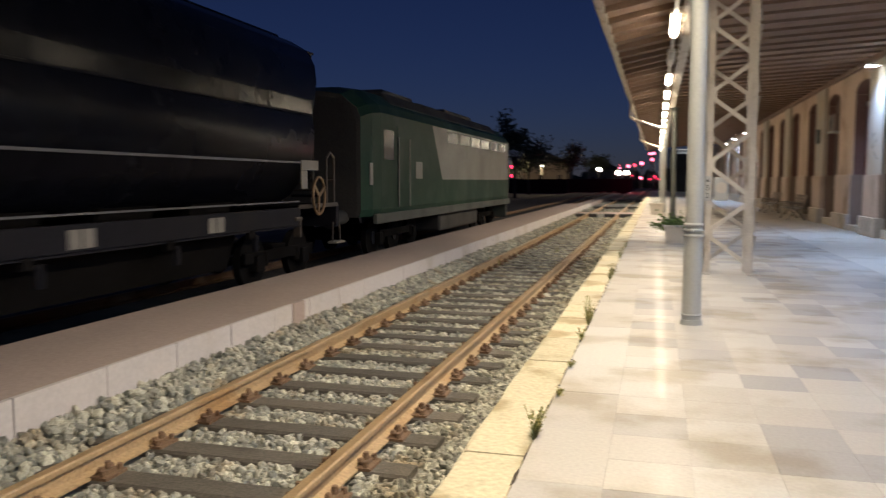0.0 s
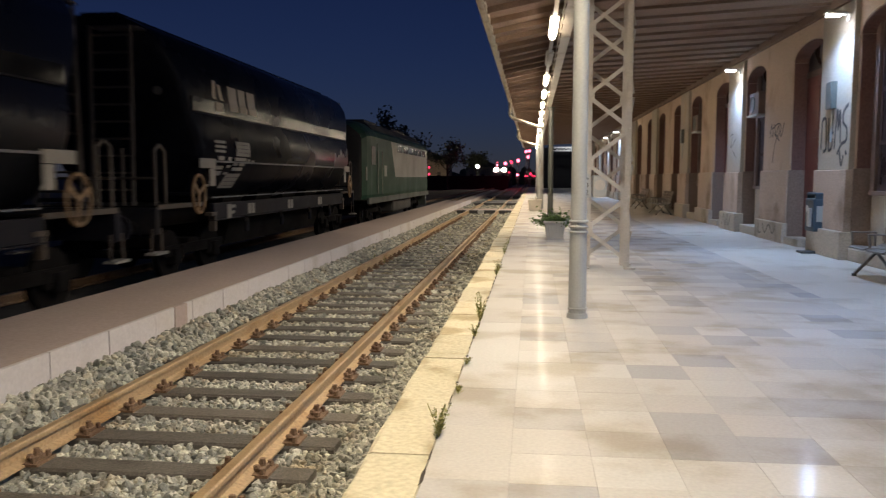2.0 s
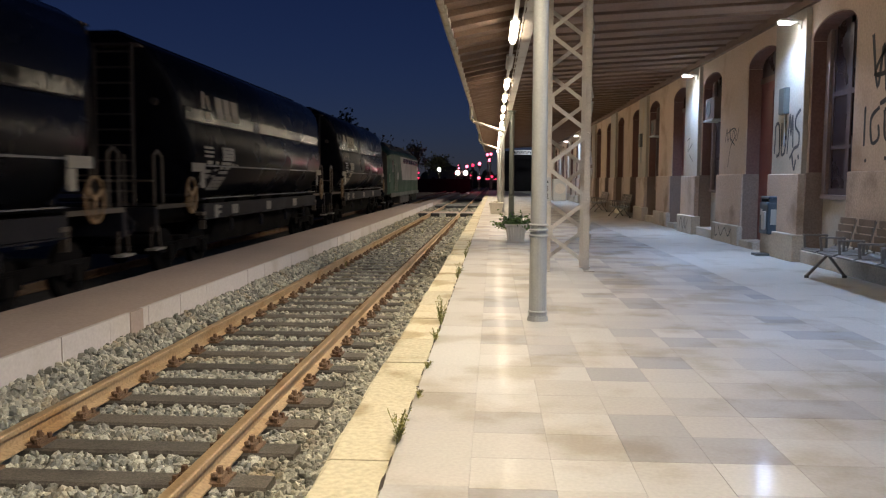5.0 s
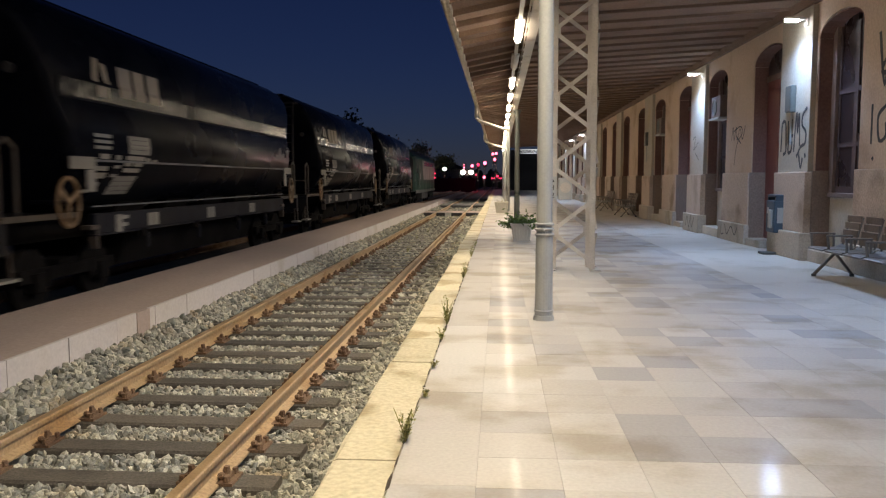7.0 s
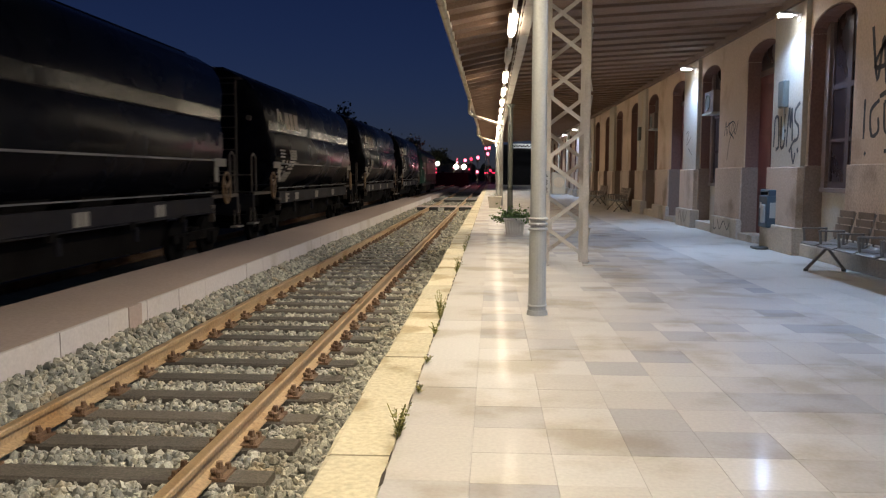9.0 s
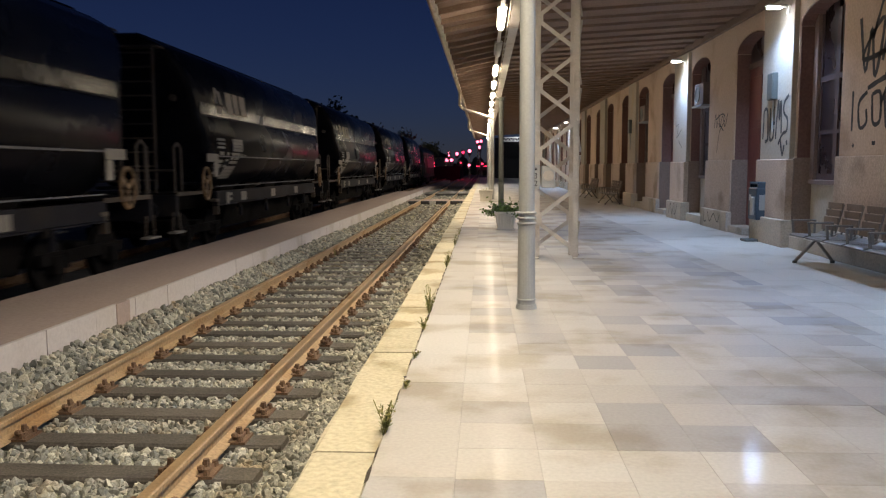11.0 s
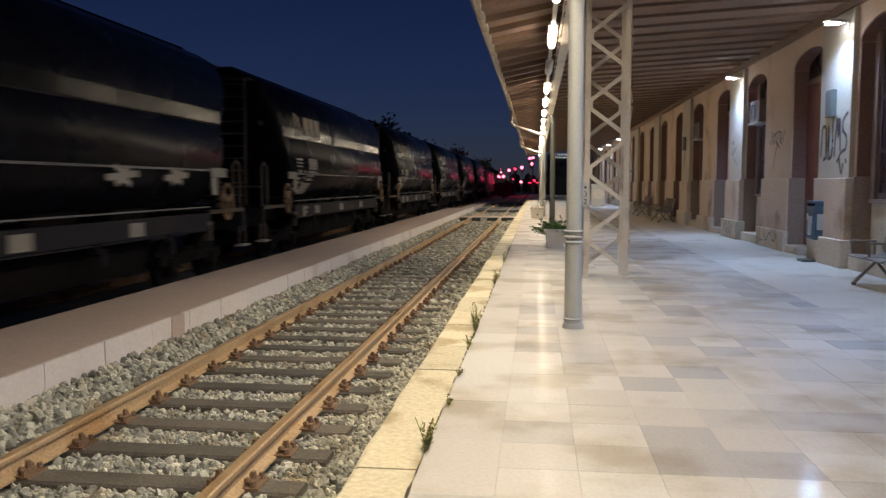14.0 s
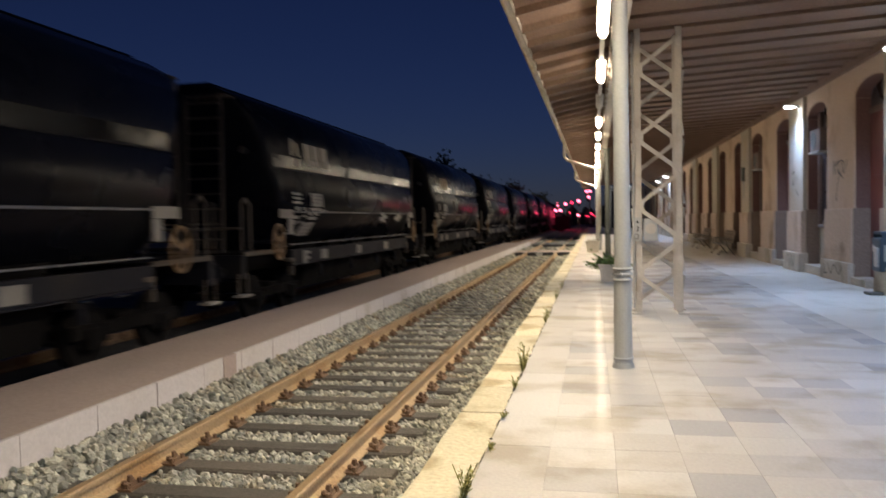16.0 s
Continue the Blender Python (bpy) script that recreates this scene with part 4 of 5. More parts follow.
scrawl("graffiti", [[(-0.62, 0.02), (-0.6, 0.3), (-0.58, 0.56), (-0.42, 0.58), (-0.36, 0.3), (-0.36, 0.02), (-0.5, -0.03)], [(-0.26, 0.60), (-0.24, 0.2), (-0.22, 0.0), (-0.08, 0.03), (-0.04, 0.2)],
                    [(-0.05, 0.62), (-0.12, 0.35), (0.0, 0.3)], [(0.06, 0.0), (0.1, 0.4), (0.16, 0.72), (0.22, 0.35), (0.28, 0.7), (0.34, 0.1)],
                    [(0.66, 0.78), (0.46, 0.66), (0.44, 0.48), (0.62, 0.34), (0.6, 0.14), (0.4, 0.08), (0.2, -0.1)], [(0.3, 0.0), (0.42, -0.3), (0.5, -0.12)], [(0.6, -0.04), (0.64, -0.12)]],
       pose(WALL - 0.10, UNIT0 + 0.8, 1.98), 0.062, "dark sprayed scrawl on the lit pilaster")
scrawl("graffiti", [[(-0.7, 0.9), (-0.5, 0.1), (-0.35, 0.7), (-0.2, 0.0), (0.0, 0.8), (-0.6, 0.3), (0.3, 0.35)], [(0.0, 0.2), (0.3, 1.0), (0.5, 0.1), (0.1, 0.0), (0.7, -0.2)],
                    [(-0.4, -0.15), (0.2, -0.05), (0.0, -0.4)], [(-0.25, 1.35), (-0.05, 1.5), (0.15, 1.3), (0.0, 1.1), (-0.2, 1.2), (-0.25, 1.35)], [(-0.05, 1.05), (-0.3, 0.55)], [(0.15, 1.1), (0.45, 0.6), (0.7, 0.7)]], pose(WALL, UNIT0 - 3.0, 2.75), 0.07, "dark sprayed tag high on the ochre wall")
scrawl("graffiti", [[(-0.75, 0.6), (-0.75, 0.0)], [(-0.3, 0.55), (-0.55, 0.4), (-0.5, 0.05), (-0.3, 0.1), (-0.32, 0.3)], [(-0.15, 0.5), (-0.1, 0.1), (0.1, 0.12), (0.08, 0.5), (-0.15, 0.5)],
                    [(0.2, 0.5), (0.3, 0.0), (0.45, 0.5), (0.6, 0.0)], [(-0.7, -0.2), (-0.66, -0.24)], [(-0.1, -0.2), (0.0, -0.2)]], pose(WALL, UNIT0 - 2.9, 2.0), 0.06, "dark sprayed letters low on the ochre wall")
scrawl("graffiti", [[(-0.4, 0.5), (0.1, 0.6), (0.3, 0.45), (-0.1, 0.2), (-0.3, -0.3)], [(-0.2, 0.4), (0.2, 0.2)], [(-0.55, 0.3), (-0.45, 0.62), (-0.35, 0.3), (-0.2, 0.6), (-0.1, 0.3), (0.1, 0.55), (0.3, 0.3), (0.5, 0.6)]], pose(WALL, UNIT0 + 4.57, 2.1), 0.03, "faint sprayed scrawl on the ochre pier")
scrawl("graffiti", [[(-0.7, 0.3), (-0.7, 0.08), (-0.5, 0.1)], [(-0.4, 0.32), (-0.2, 0.1), (0.1, 0.3), (0.4, 0.12), (0.6, 0.3)]], pose(WALL - 0.15, UNIT0 + 4.57, 0.06), 0.03, "sprayed scrawl on the base stone")
scrawl("graffiti", [[(-0.5, 0.1), (-0.3, 0.4), (-0.1, 0.1), (0.1, 0.42), (0.2, 0.1), (0.5, 0.4)]], pose(WALL - 0.24, UNIT0 + UNIT + 0.8, 0.03), 0.03, "sprayed scrawl on the pilaster base")
scrawl("graffiti", [[(-0.4, 0.5), (-0.1, 0.55), (-0.3, 0.2), (0.2, 0.4)], [(-0.1, 0.1), (0.3, -0.1)]], pose(WALL - 0.10, UNIT0 + UNIT + 0.8, 2.1), 0.025, "faint sprayed scrawl on a pilaster")

# ---- the far end: dark shelter, signals, waiting vehicle, houses, trees ----
shelter = thing("platform_shelter", pose(5.1, 104.0, 0), "dark open hall with a white lattice portal at the platform end", "shelter")
# near-black sheet stands for the unlit inside of the hall
part("dark_wall", Geo().box(-3.6, 4.0, 3.0, 3.2, 0, 5.4), M_HALL, shelter)
for x in (-2.9, 0.4):
    part("portal_post", Geo().box(x - 0.14, x + 0.14, -0.14, 0.14, 0, 6.2), M_WHITE, shelter, bevel=0.02)
for i in range(7):
    x = -2.9 + i * 0.47
    part("brace", Geo().bar((x, 0, 4.9), (x + 0.235, 0, 5.3), 0.06, 0.06), M_WHITE, shelter)
    part("brace", Geo().bar((x + 0.235, 0, 5.3), (x + 0.47, 0, 4.9), 0.06, 0.06), M_WHITE, shelter)
part("chord", Geo().box(-2.9, 0.4, -0.05, 0.05, 4.82, 4.92), M_WHITE, shelter)
part("chord", Geo().box(-2.9, 0.4, -0.05, 0.05, 5.28, 5.38), M_WHITE, shelter)
portal_lamp = thing("portal_lamp", pose(4.9, 102.6, 5.9), "small white floodlight on a bracket at the lattice portal", "floodlight")
part("bracket", Geo().rod((0.1, 0.05, 0.1), (0.5, 1.3, 0.1), 0.03), M_STEELDK, portal_lamp)
part("lamp_head", Geo().box(-0.25, 0.25, -0.12, 0.12, 0.0, 0.14), M_LED, portal_lamp, "glowing white lamp head", bevel=0.03)
area("portal_light", look((4.8, 102.5, 5.85), (4.0, 103.9, 3.5)), 0.4, 0.2, 60, (0.9, 0.93, 1.0))


def signal(x, y, z, lamps, label="railway signal with glowing red lamps"):
    o = thing("signal", pose(x, y, -0.6), label, "signal", "signals at the station end")
    part("mast", Geo().rod((0, 0, 0), (0, 0, z + 0.6), 0.07), M_STEELDK, o)
    part("backplate", Geo().box(-0.32, 0.32, -0.02, 0.06, z - 0.2, z + 1.1), M_STEELDK, o, bevel=0.05)
    for dx, dz, r, m in lamps:
        part("lens", Geo().ball((dx, -0.12, z + 0.6 + dz), r, 0.08, r, 12, 8), m, o, "glowing red lens")
    return o


# by direction from the viewer: a row of red lamps over the tracks at the end of the station
def lamp_cluster(y, spots):
    for u, v, r, m in spots:
        x, z = u * y, 1.47 + v * y
        signal(x, y + rng.uniform(-2, 2), z, [(0, 0, r * 0.85, m)])


lamp_cluster(150.0, [(-0.0437, 0.0172, 0.30, M_PINKLIT), (-0.0336, 0.0172, 0.34, M_PINKLIT), (-0.0258, 0.0186, 0.30, M_REDLIT), (-0.0179, 0.0208, 0.38, M_PINKLIT),
                     (-0.0079, 0.0322, 0.30, M_PINKLIT), (-0.0036, 0.0322, 0.30, M_PINKLIT), (-0.005, 0.025, 0.36, M_PINKLIT), (-0.0186, 0.0029, 0.32, M_PINKLIT),
                     (-0.002, 0.0043, 0.24, M_REDLIT), (-0.029, 0.006, 0.16, M_REDLIT), (-0.048, 0.008, 0.14, M_REDLIT),
                     (-0.0460, 0.0094, 0.34, M_PINKLIT), (-0.0400, 0.0093, 0.34, M_PINKLIT), (-0.0433, 0.0150, 0.20, M_PINKLIT)])
red = bpy.data.lights.new("signal_light", "POINT")
red.energy, red.color, red.shadow_soft_size = 320, (1.0, 0.05, 0.14), 0.5
new("signal_light", red).location = (-2.5, 134.0, 2.4)
sign = thing("matrix_sign", pose(-0.4, 150.0, 0), "dark board with a row of small red lights", "sign")
part("board", Geo().box(-1.1, 1.1, -0.05, 0.05, 1.0, 2.4), M_STEELDK, sign)
part("leg", Geo().rod((0, 0.1, -0.8), (0, 0.1, 1.2), 0.08), M_STEELDK, sign)
for i in range(5):
    part("light_bar", Geo().box(-1.0 + i * 0.42, -0.76 + i * 0.42, -0.09, -0.05, 1.6, 1.8), M_REDLIT, sign)

# near-black rather than asphalt, so the red light leaves the slab face dark
setting("road", Geo().box(-60.0, -4.2, 140.0, 149.0, -0.79, 1.70), M_HALL, "raised road beyond the crossing")
car = thing("waiting_vehicle", pose(-5.75, 143.0, 1.70), "dark vehicle with bright headlamps, turning off at the station end", "vehicle")
part("body", Geo().box(-1.0, 1.0, 0.0, 4.2, 0.35, 1.0), M_STEELDK, car, bevel=0.15)
part("cabin", Geo().box(-0.85, 0.85, 1.2, 3.8, 1.0, 1.6), M_GLASSDARK, car, bevel=0.2)
for x in (-0.72, 0.72):
    part("headlamp", Geo().ball((x, -0.05, 1.1), 0.40, 0.1, 0.36), M_HEADLIT, car, "bright white headlamp")
    for y in (0.9, 3.3):
        part("wheel", Geo().rod((x * 1.2 - 0.1, y, 0.33), (x * 1.2 + 0.1, y, 0.33), 0.33, n=18), M_STEELDK, car)
far_lamp = thing("street_lamp", pose(-10.3, 150.0, -0.8), "distant street lamp with a bright white head", "street lamp")
part("pole", Geo().rod((0, 0, 0), (0, 0, 4.2), 0.07), M_STEELDK, far_lamp)
part("lamp_head", Geo().ball((0, 0, 4.3), 0.32, 0.3, 0.32, 12, 8), M_HEADLIT, far_lamp, "glowing white lamp")


def house(x, y, w, d, h, label, lit):
    o = thing("house", pose(x, y, -0.8), label, "house", "houses beyond the tracks")
    part("wall", Geo().box(-w / 2, w / 2, 0, d, 0, h), M_HOUSE, o)
    part("roof", Geo().loft([[(-w / 2 - 0.3, yy, h), (w / 2 + 0.3, yy, h), (0, yy, h + w * 0.22)] for yy in (-0.3, d + 0.3)]), M_LROOF, o)
    for i in range(3):
        c = -w / 2 + w * (i + 0.5) / 3
        win = part("window", Geo().box(c - 0.5, c + 0.5, -0.06, 0.0, h * 0.35, h * 0.35 + 1.4), M_FRAME, o)
        part("pane", Geo().box(c - 0.4, c + 0.4, -0.07, -0.06, h * 0.35 + 0.1, h * 0.35 + 1.3), M_GLASSDARK, win)
    return o


house(-24, 170, 12, 8, 6.0, "low ochre house beyond the tracks", True)
house(-38, 165, 10, 8, 5.0, "ochre house with dark roof beyond the tracks", True)
house(-13, 210, 9, 8, 5.0, "distant house under the night sky", True)
for x, y, h in ((-21, 150, 5.0), (-30, 150, 5.0)):
    o = thing("street_lamp", pose(x, y, -0.8), "distant street lamp beyond the tracks", "street lamp", "distant street lamps")
    part("pole", Geo().rod((0, 0, 0), (0, 0, h), 0.06), M_STEELDK, o)
    part("lamp_head", Geo().ball((0, 0, h), 0.22, 0.22, 0.14), M_HEADLIT, o, "small glowing lamp")
    d = bpy.data.lights.new("street_light", "POINT")
    d.energy, d.color, d.shadow_soft_size = 1500, (1.0, 0.75, 0.45), 0.3
    new("street_light", d).location = (x, y - 0.5, h - 1.1)


def tree(x, y, h, w):
    o = thing("tree", pose(x, y, -0.8), "dark tree against the dusk sky", "tree", "trees beyond the tracks")
    part("trunk", Geo().rod((0, 0, 0), (0, 0, h * 0.55), 0.22, 0.12, 8), M_BARK, o)
    g, limb = Geo(), Geo()
    for i in range(9):
        a = rng.uniform(0, 6.28)
        e = Vector((math.cos(a) * w * rng.uniform(0.3, 0.8), math.sin(a) * w * 0.6, h * rng.uniform(0.6, 0.95)))
        limb.rod((0, 0, h * rng.uniform(0.3, 0.5)), e, 0.09, 0.03, 6)
        for _ in range(130):
            q = e + Vector(rng.normal(0, 1, 3)) * w * 0.26
            u = Vector(rng.normal(0, 1, 3)).normalized() * rng.uniform(0.12, 0.3)
            s = u.cross(Vector(rng.normal(0, 1, 3))).normalized() * rng.uniform(0.1, 0.25)
            g.add([q - u, q + s, q + u, q - s], [(0, 1, 2, 3)])
    part("limb", limb, M_BARK, o)
    tagged(part("crown", g, M_TREE, o), kind="stuff")
    return o


for x, y, h, w in ((-17.4, 100, 11.0, 2.2), (-26, 95, 9.5, 3.0), (-22, 104, 8.6, 2.6), (-30, 88, 9.0, 3.2), (-20, 128, 8, 3), (-15, 140, 8, 2.8), (-34, 110, 9, 3), (-25, 150, 7, 2.5), (-12, 175, 7, 3), (-42, 120, 9, 4)):
    tree(x, y, h, w)
bank = Geo()
for i in range(60):
    bank.ball((-60 + i * 1.6 + rng.normal(0, 0.5), 232 + rng.normal(0, 4), 0.5), rng.uniform(1.5, 3), 2, rng.uniform(1.5, 4.5), 7, 5)
tagged(part("far_hedge", bank, M_TREE), "dark far woods along the horizon", "woods", "", "stuff")

# ---- the freight train ----
SECTION = [(0.80, 0.98), (1.12, 1.20), (1.36, 1.56), (1.44, 1.74), (1.46, 1.79), (1.48, 2.02), (1.44, 2.36), (1.352, 2.66), (1.345, 2.69), (1.34, 2.97), (1.335, 3.0), (1.30, 3.34), (1.19, 3.68), (0.96, 3.99), (0.55, 4.22), (0.0, 4.30)]
BODY = 12.0
END_Z = (0.98, 1.5, 2.0, 2.6, 2.9, 3.5, 4.3)
END_Y = (0.40, 0.22, 0.06, -0.16, -0.30, -0.58, -1.02)


def end_y(z):
    """The end walls lean: they overhang at the roof and draw in towards the frame."""
    return float(np.interp(z, END_Z, END_Y))


def section(s, far, k=1.0, zk=1.0, z0=2.3):
    half = [(x * k, z0 + (z - z0) * zk) for x, z in SECTION]
    loop = half + [(-x, z) for x, z in reversed(half[:-1])]
    return [(x, BODY - end_y(z) - s if far else end_y(z) + s, z) for x, z in loop]


def wheelset(parent, y):
    w = part("wheelset", Geo().rod((-0.9, 0, 0), (0.9, 0, 0), 0.08, n=10), M_WUNDER, parent, at=pose(0, y, RAIL_Z + 0.46))
    for s in (-1, 1):
        part("wheel", Geo().rod((s * 0.80, 0, 0), (s * 0.93, 0, 0), 0.46, n=24), M_WUNDER, w)
        part("spoke_boss", Geo().rod((s * 0.93, 0, 0), (s * 0.97, 0, 0), 0.16, n=12), M_WFRAME, w)
    return w


def bogie(parent, y, span=0.9):
    b = part("bogie_frame", Geo().box(-1.05, -0.98, -1.35, 1.35, 0.02, 0.22).box(0.98, 1.05, -1.35, 1.35, 0.02, 0.22).box(-1.0, 1.0, -0.25, 0.25, 0.1, 0.3), M_WUNDER, parent, bevel=0.02, at=pose(0, y, 0))
    for s in (-1, 1):
        for e in (-1, 1):
            part("axle_box", Geo().box(s * 1.02 - 0.09, s * 1.02 + 0.09, e * span - 0.14, e * span + 0.14, -0.13, 0.16), M_WUNDER, b, bevel=0.02)
            part("spring", Geo().rod((s * 1.02, e * (span - 0.28), -0.05), (s * 1.02, e * (span - 0.28), 0.2), 0.07), M_WUNDER, b)


def wagon():
    """A round-bodied hopper wagon; the origin is at the foot of its rear body end."""
    o = thing("hopper_wagon", pose(TRACK2, 0, 0), "black rounded hopper wagon with pale markings, rolling", "wagon", "wagons of the freight train")
    caps = ((0.0, 0.90, 0.965), (0.05, 0.97, 0.99), (0.14, 1.0, 1.0))
    g = Geo().loft([section(e, False, k, zk) for e, k, zk in caps] + [section(e, True, k, zk) for e, k, zk in reversed(caps)])
    part("body", g.mesh("body", M_WAGON, True), None, o, "glossy black rounded body")
    for s in (-1, 1):
        # waist line and hem: pale strips paint the light caught by the ledges
        part("waist_line", Geo().box(s * 1.462 - 0.012, s * 1.462 + 0.012, 0.3, BODY - 0.3, 1.755, 1.79), M_WLINE, o, "pale waist line, light on the ledge as colour")
        part("gloss_band", Geo().loft([[(s * 1.33, y, 2.70), (s * 1.360, y, 2.70), (s * 1.361, y, 2.955), (s * 1.33, y, 2.965)] for y in (0.0, BODY)]), M_BAND, o, "glossy upper band")
        part("drip_rail", Geo().box(s * 1.356 - 0.012, s * 1.356 + 0.012, 0.0, BODY, 2.668, 2.695), M_WFRAME, o)
        part("side_sill", Geo().box(s * 1.36 - 0.05, s * 1.36 + 0.05, 0.75, BODY - 0.65, 0.64, 0.96), M_WFRAME, o, bevel=0.015)
        part("sill_edge", Geo().box(s * 1.36 - 0.07, s * 1.36 + 0.07, 0.75, BODY - 0.65, 0.615, 0.638), M_WFRAME, o)
        part("hem", Geo().box(s * 1.40 - 0.012, s * 1.40 + 0.012, 0.7, BODY - 0.7, 1.06, 1.085), M_WLINE, o, "pale lower hem, light on the edge as colour")
        for y in (0.79, BODY - 0.69):
            part("corner_bracket", Geo().box(s * 1.36 - 0.07, s * 1.36 + 0.07, y - 0.035, y + 0.035, 0.42, 0.72).box(s * 1.36 - 0.08, s * 1.36 + 0.08, y - 0.2, y + 0.05, 0.72, 0.79), M_RAILING, o, "dusty pale corner bracket", bevel=0.012)
        for y in (2.79, 5.63, 8.47):
            for d in (-0.115, 0.115):
                part("data_plate", Geo().box(s * 1.413, s * 1.413 + s * 0.008, y + d - 0.1, y + d + 0.1, 0.68, 0.90), M_WLABEL, o, "pale square data plate")
        for y in (2.6, 5.0, 7.5, 9.7):
            part("bracket", Geo().box(s * 1.40 - 0.04, s * 1.40 + 0.04, y - 0.3, y - 0.1, 0.52, 0.64), M_WUNDER, o)
            part("discharge_handle", Geo().rod((s * 1.38, y, 0.30), (s * 1.38, y, 0.56), 0.05, n=8), M_WFRAME, o)
        # low chute skirts that close the view under the body
        part("chute_skirt", Geo().loft([[(s * 0.9, y, 0.0), (s * 1.1, y, 0.62), (s * 0.8, y, 0.62), (s * 0.7, y, 0.0)] for y in (2.4, BODY - 2.4)]), M_WUNDER, o)
    for y in np.linspace(2.9, BODY - 2.9, 4):
        part("chute", Geo().loft([[(x * k, y + e * 0.6 * k, z) for x, e in ((-1, -1), (1, -1), (1, 1), (-1, 1))] for z, k in ((1.1, 1.0), (-0.1, 0.45))]), M_WUNDER, o)
    part("centre_sill", Geo().box(-0.3, 0.3, -1.35, BODY + 1.35, 0.5, 0.9), M_WUNDER, o)
    part("roof_hatch", Geo().box(-0.35, 0.35, -0.7, BODY + 0.7, 4.24, 4.34), M_WAGON, o, bevel=0.02)
    for y in (-1.35, BODY + 1.35):
        e = 1 if y > 0 else -1
        inner = 0.5 if e < 0 else BODY - 0.5
        part("headstock", Geo().box(-1.30, 1.30, y - 0.08, y + 0.08, 0.5, 0.95), M_WFRAME, o, bevel=0.015)
        part("deck", Geo().box(-1.28, 1.28, min(y, inner), max(y, inner), 0.955, 0.985), M_WUNDER, o)
        part("deck_edge", Geo().box(1.28, 1.31, min(y, inner), max(y, inner), 0.92, 1.0), M_RAILING, o, "dusty deck edge")
        for s in (-1, 1):
            part("buffer", Geo().rod((s * 0.875, y, 0.63), (s * 0.875, y + e * 0.5, 0.63), 0.09, n=12), M_WUNDER, o)
            part("buffer_plate", Geo().rod((s * 0.875, y + e * 0.5, 0.63), (s * 0.875, y + e * 0.55, 0.63), 0.22, n=16), M_WFRAME, o)
            part("ladder_rail", Geo().rod((s * 0.36 + 0.45, y - e * 0.12, 0.98), (s * 0.36 + 0.45, y - e * 0.20, 4.02), 0.035, n=8), M_LADDER, o)
            # hooped handrail at the deck's edge, with a stirrup step below
            hx, a, b = s * 1.24, y - e * 0.05, y - e * 0.42
            part("grab_rail", Geo().rod((hx, a, 0.98), (hx, a, 1.92), 0.026, n=8).rod((hx, a, 1.92), (hx, (a + b) / 2, 2.02), 0.026, n=8).rod((hx, (a + b) / 2, 2.02), (hx, b, 1.90), 0.026, n=8).rod((hx, b, 1.90), (hx, b, 0.98), 0.026, n=8), M_RAILING, o, "dusty pale handrail hoop")
            part("grab_rail", Geo().rod((s * 0.7, y, 0.98), (s * 0.7, y, 1.95), 0.022, n=8), M_RAILING, o)
            part("step", Geo().box(s * 1.26 - 0.1, s * 1.26 + 0.1, y - 0.22, y + 0.22, 0.16, 0.20), M_WLABEL, o, "pale footstep")
            for d in (-0.2, 0.2):
                part("step_hanger", Geo().bar((s * 1.26, y + d, 0.2), (s * 1.26, y + d * 0.8, 0.6), 0.03, 0.03), M_RAILING, o)
        part("grab_top", Geo().rod((-1.24, y, 1.45), (1.24, y, 1.45), 0.022, n=8), M_RAILING, o)
        for j in range(10):
            z = 1.25 + j * 0.29
            k = (z - 0.98) / 3.04
            yy = y - e * (0.12 + 0.08 * k)
            part("rung", Geo().rod((0.09, yy, z), (0.81, yy, z), 0.02, n=6), M_LADDER, o)
        part("roof_step", Geo().box(0.1, 0.9, min(y - e * 0.22, y - e * 0.6), max(y - e * 0.22, y - e * 0.6), 3.98, 4.02), M_LADDER, o, "rusty step at the ladder head")
        part("end_lamp", Geo().rod((0.95, y - e * 0.86, 3.0), (0.95, y - e * 0.80, 3.0), 0.075, n=12), M_RAILING, o, "small round end plate")
    # brake handwheels and plates at both ends, on the platform side
    for yc, e in ((-0.06, 1), (BODY + 0.04, -1)):
        hw = part("handwheel", Geo().torus((1.47, yc, 1.16), (1, 0.1, 0), 0.35, 0.028, 28, 8), M_ORANGE, o, "ochre brake handwheel", smooth=True)
        for ang in (0.45, 2.5, 4.6):
            part("handwheel_spoke", Geo().bar((1.47, yc, 1.16), (1.47 - 0.03 * math.cos(ang), yc + 0.34 * math.cos(ang), 1.16 + 0.34 * math.sin(ang)), 0.025, 0.075), M_ORANGE, hw)
        part("handwheel_shaft", Geo().rod((0.9, yc, 1.16), (1.47, yc, 1.16), 0.03), M_WFRAME, hw)
        y0, y1 = sorted((yc + e * 0.05, yc + e * 0.78))
        part("corner_plate", Geo().box(1.465, 1.485, y0, y1, 1.64, 1.82), M_WLABEL, o, "pale corner plate")
        y0, y1 = sorted((yc + e * 0.52, yc + e * 0.77))
        part("corner_plate", Geo().box(1.455, 1.475, y0, y1, 1.30, 1.63), M_WLABEL, o, "pale corner plate")
    # marks on the side: plain shapes in cream, and bars for small writing
    def on_side(y, z, h=0.0):
        pts = SECTION
        for (x0, z0), (x1, z1) in zip(pts, pts[1:]):
            if z0 <= z <= z1:
                return x0 + (x1 - x0) * (z - z0) / (z1 - z0)
        return pts[-1][0]

    def lift(z):
        return on_side(0, z) + (0.036 if 2.67 < z < 2.99 else 0.016)

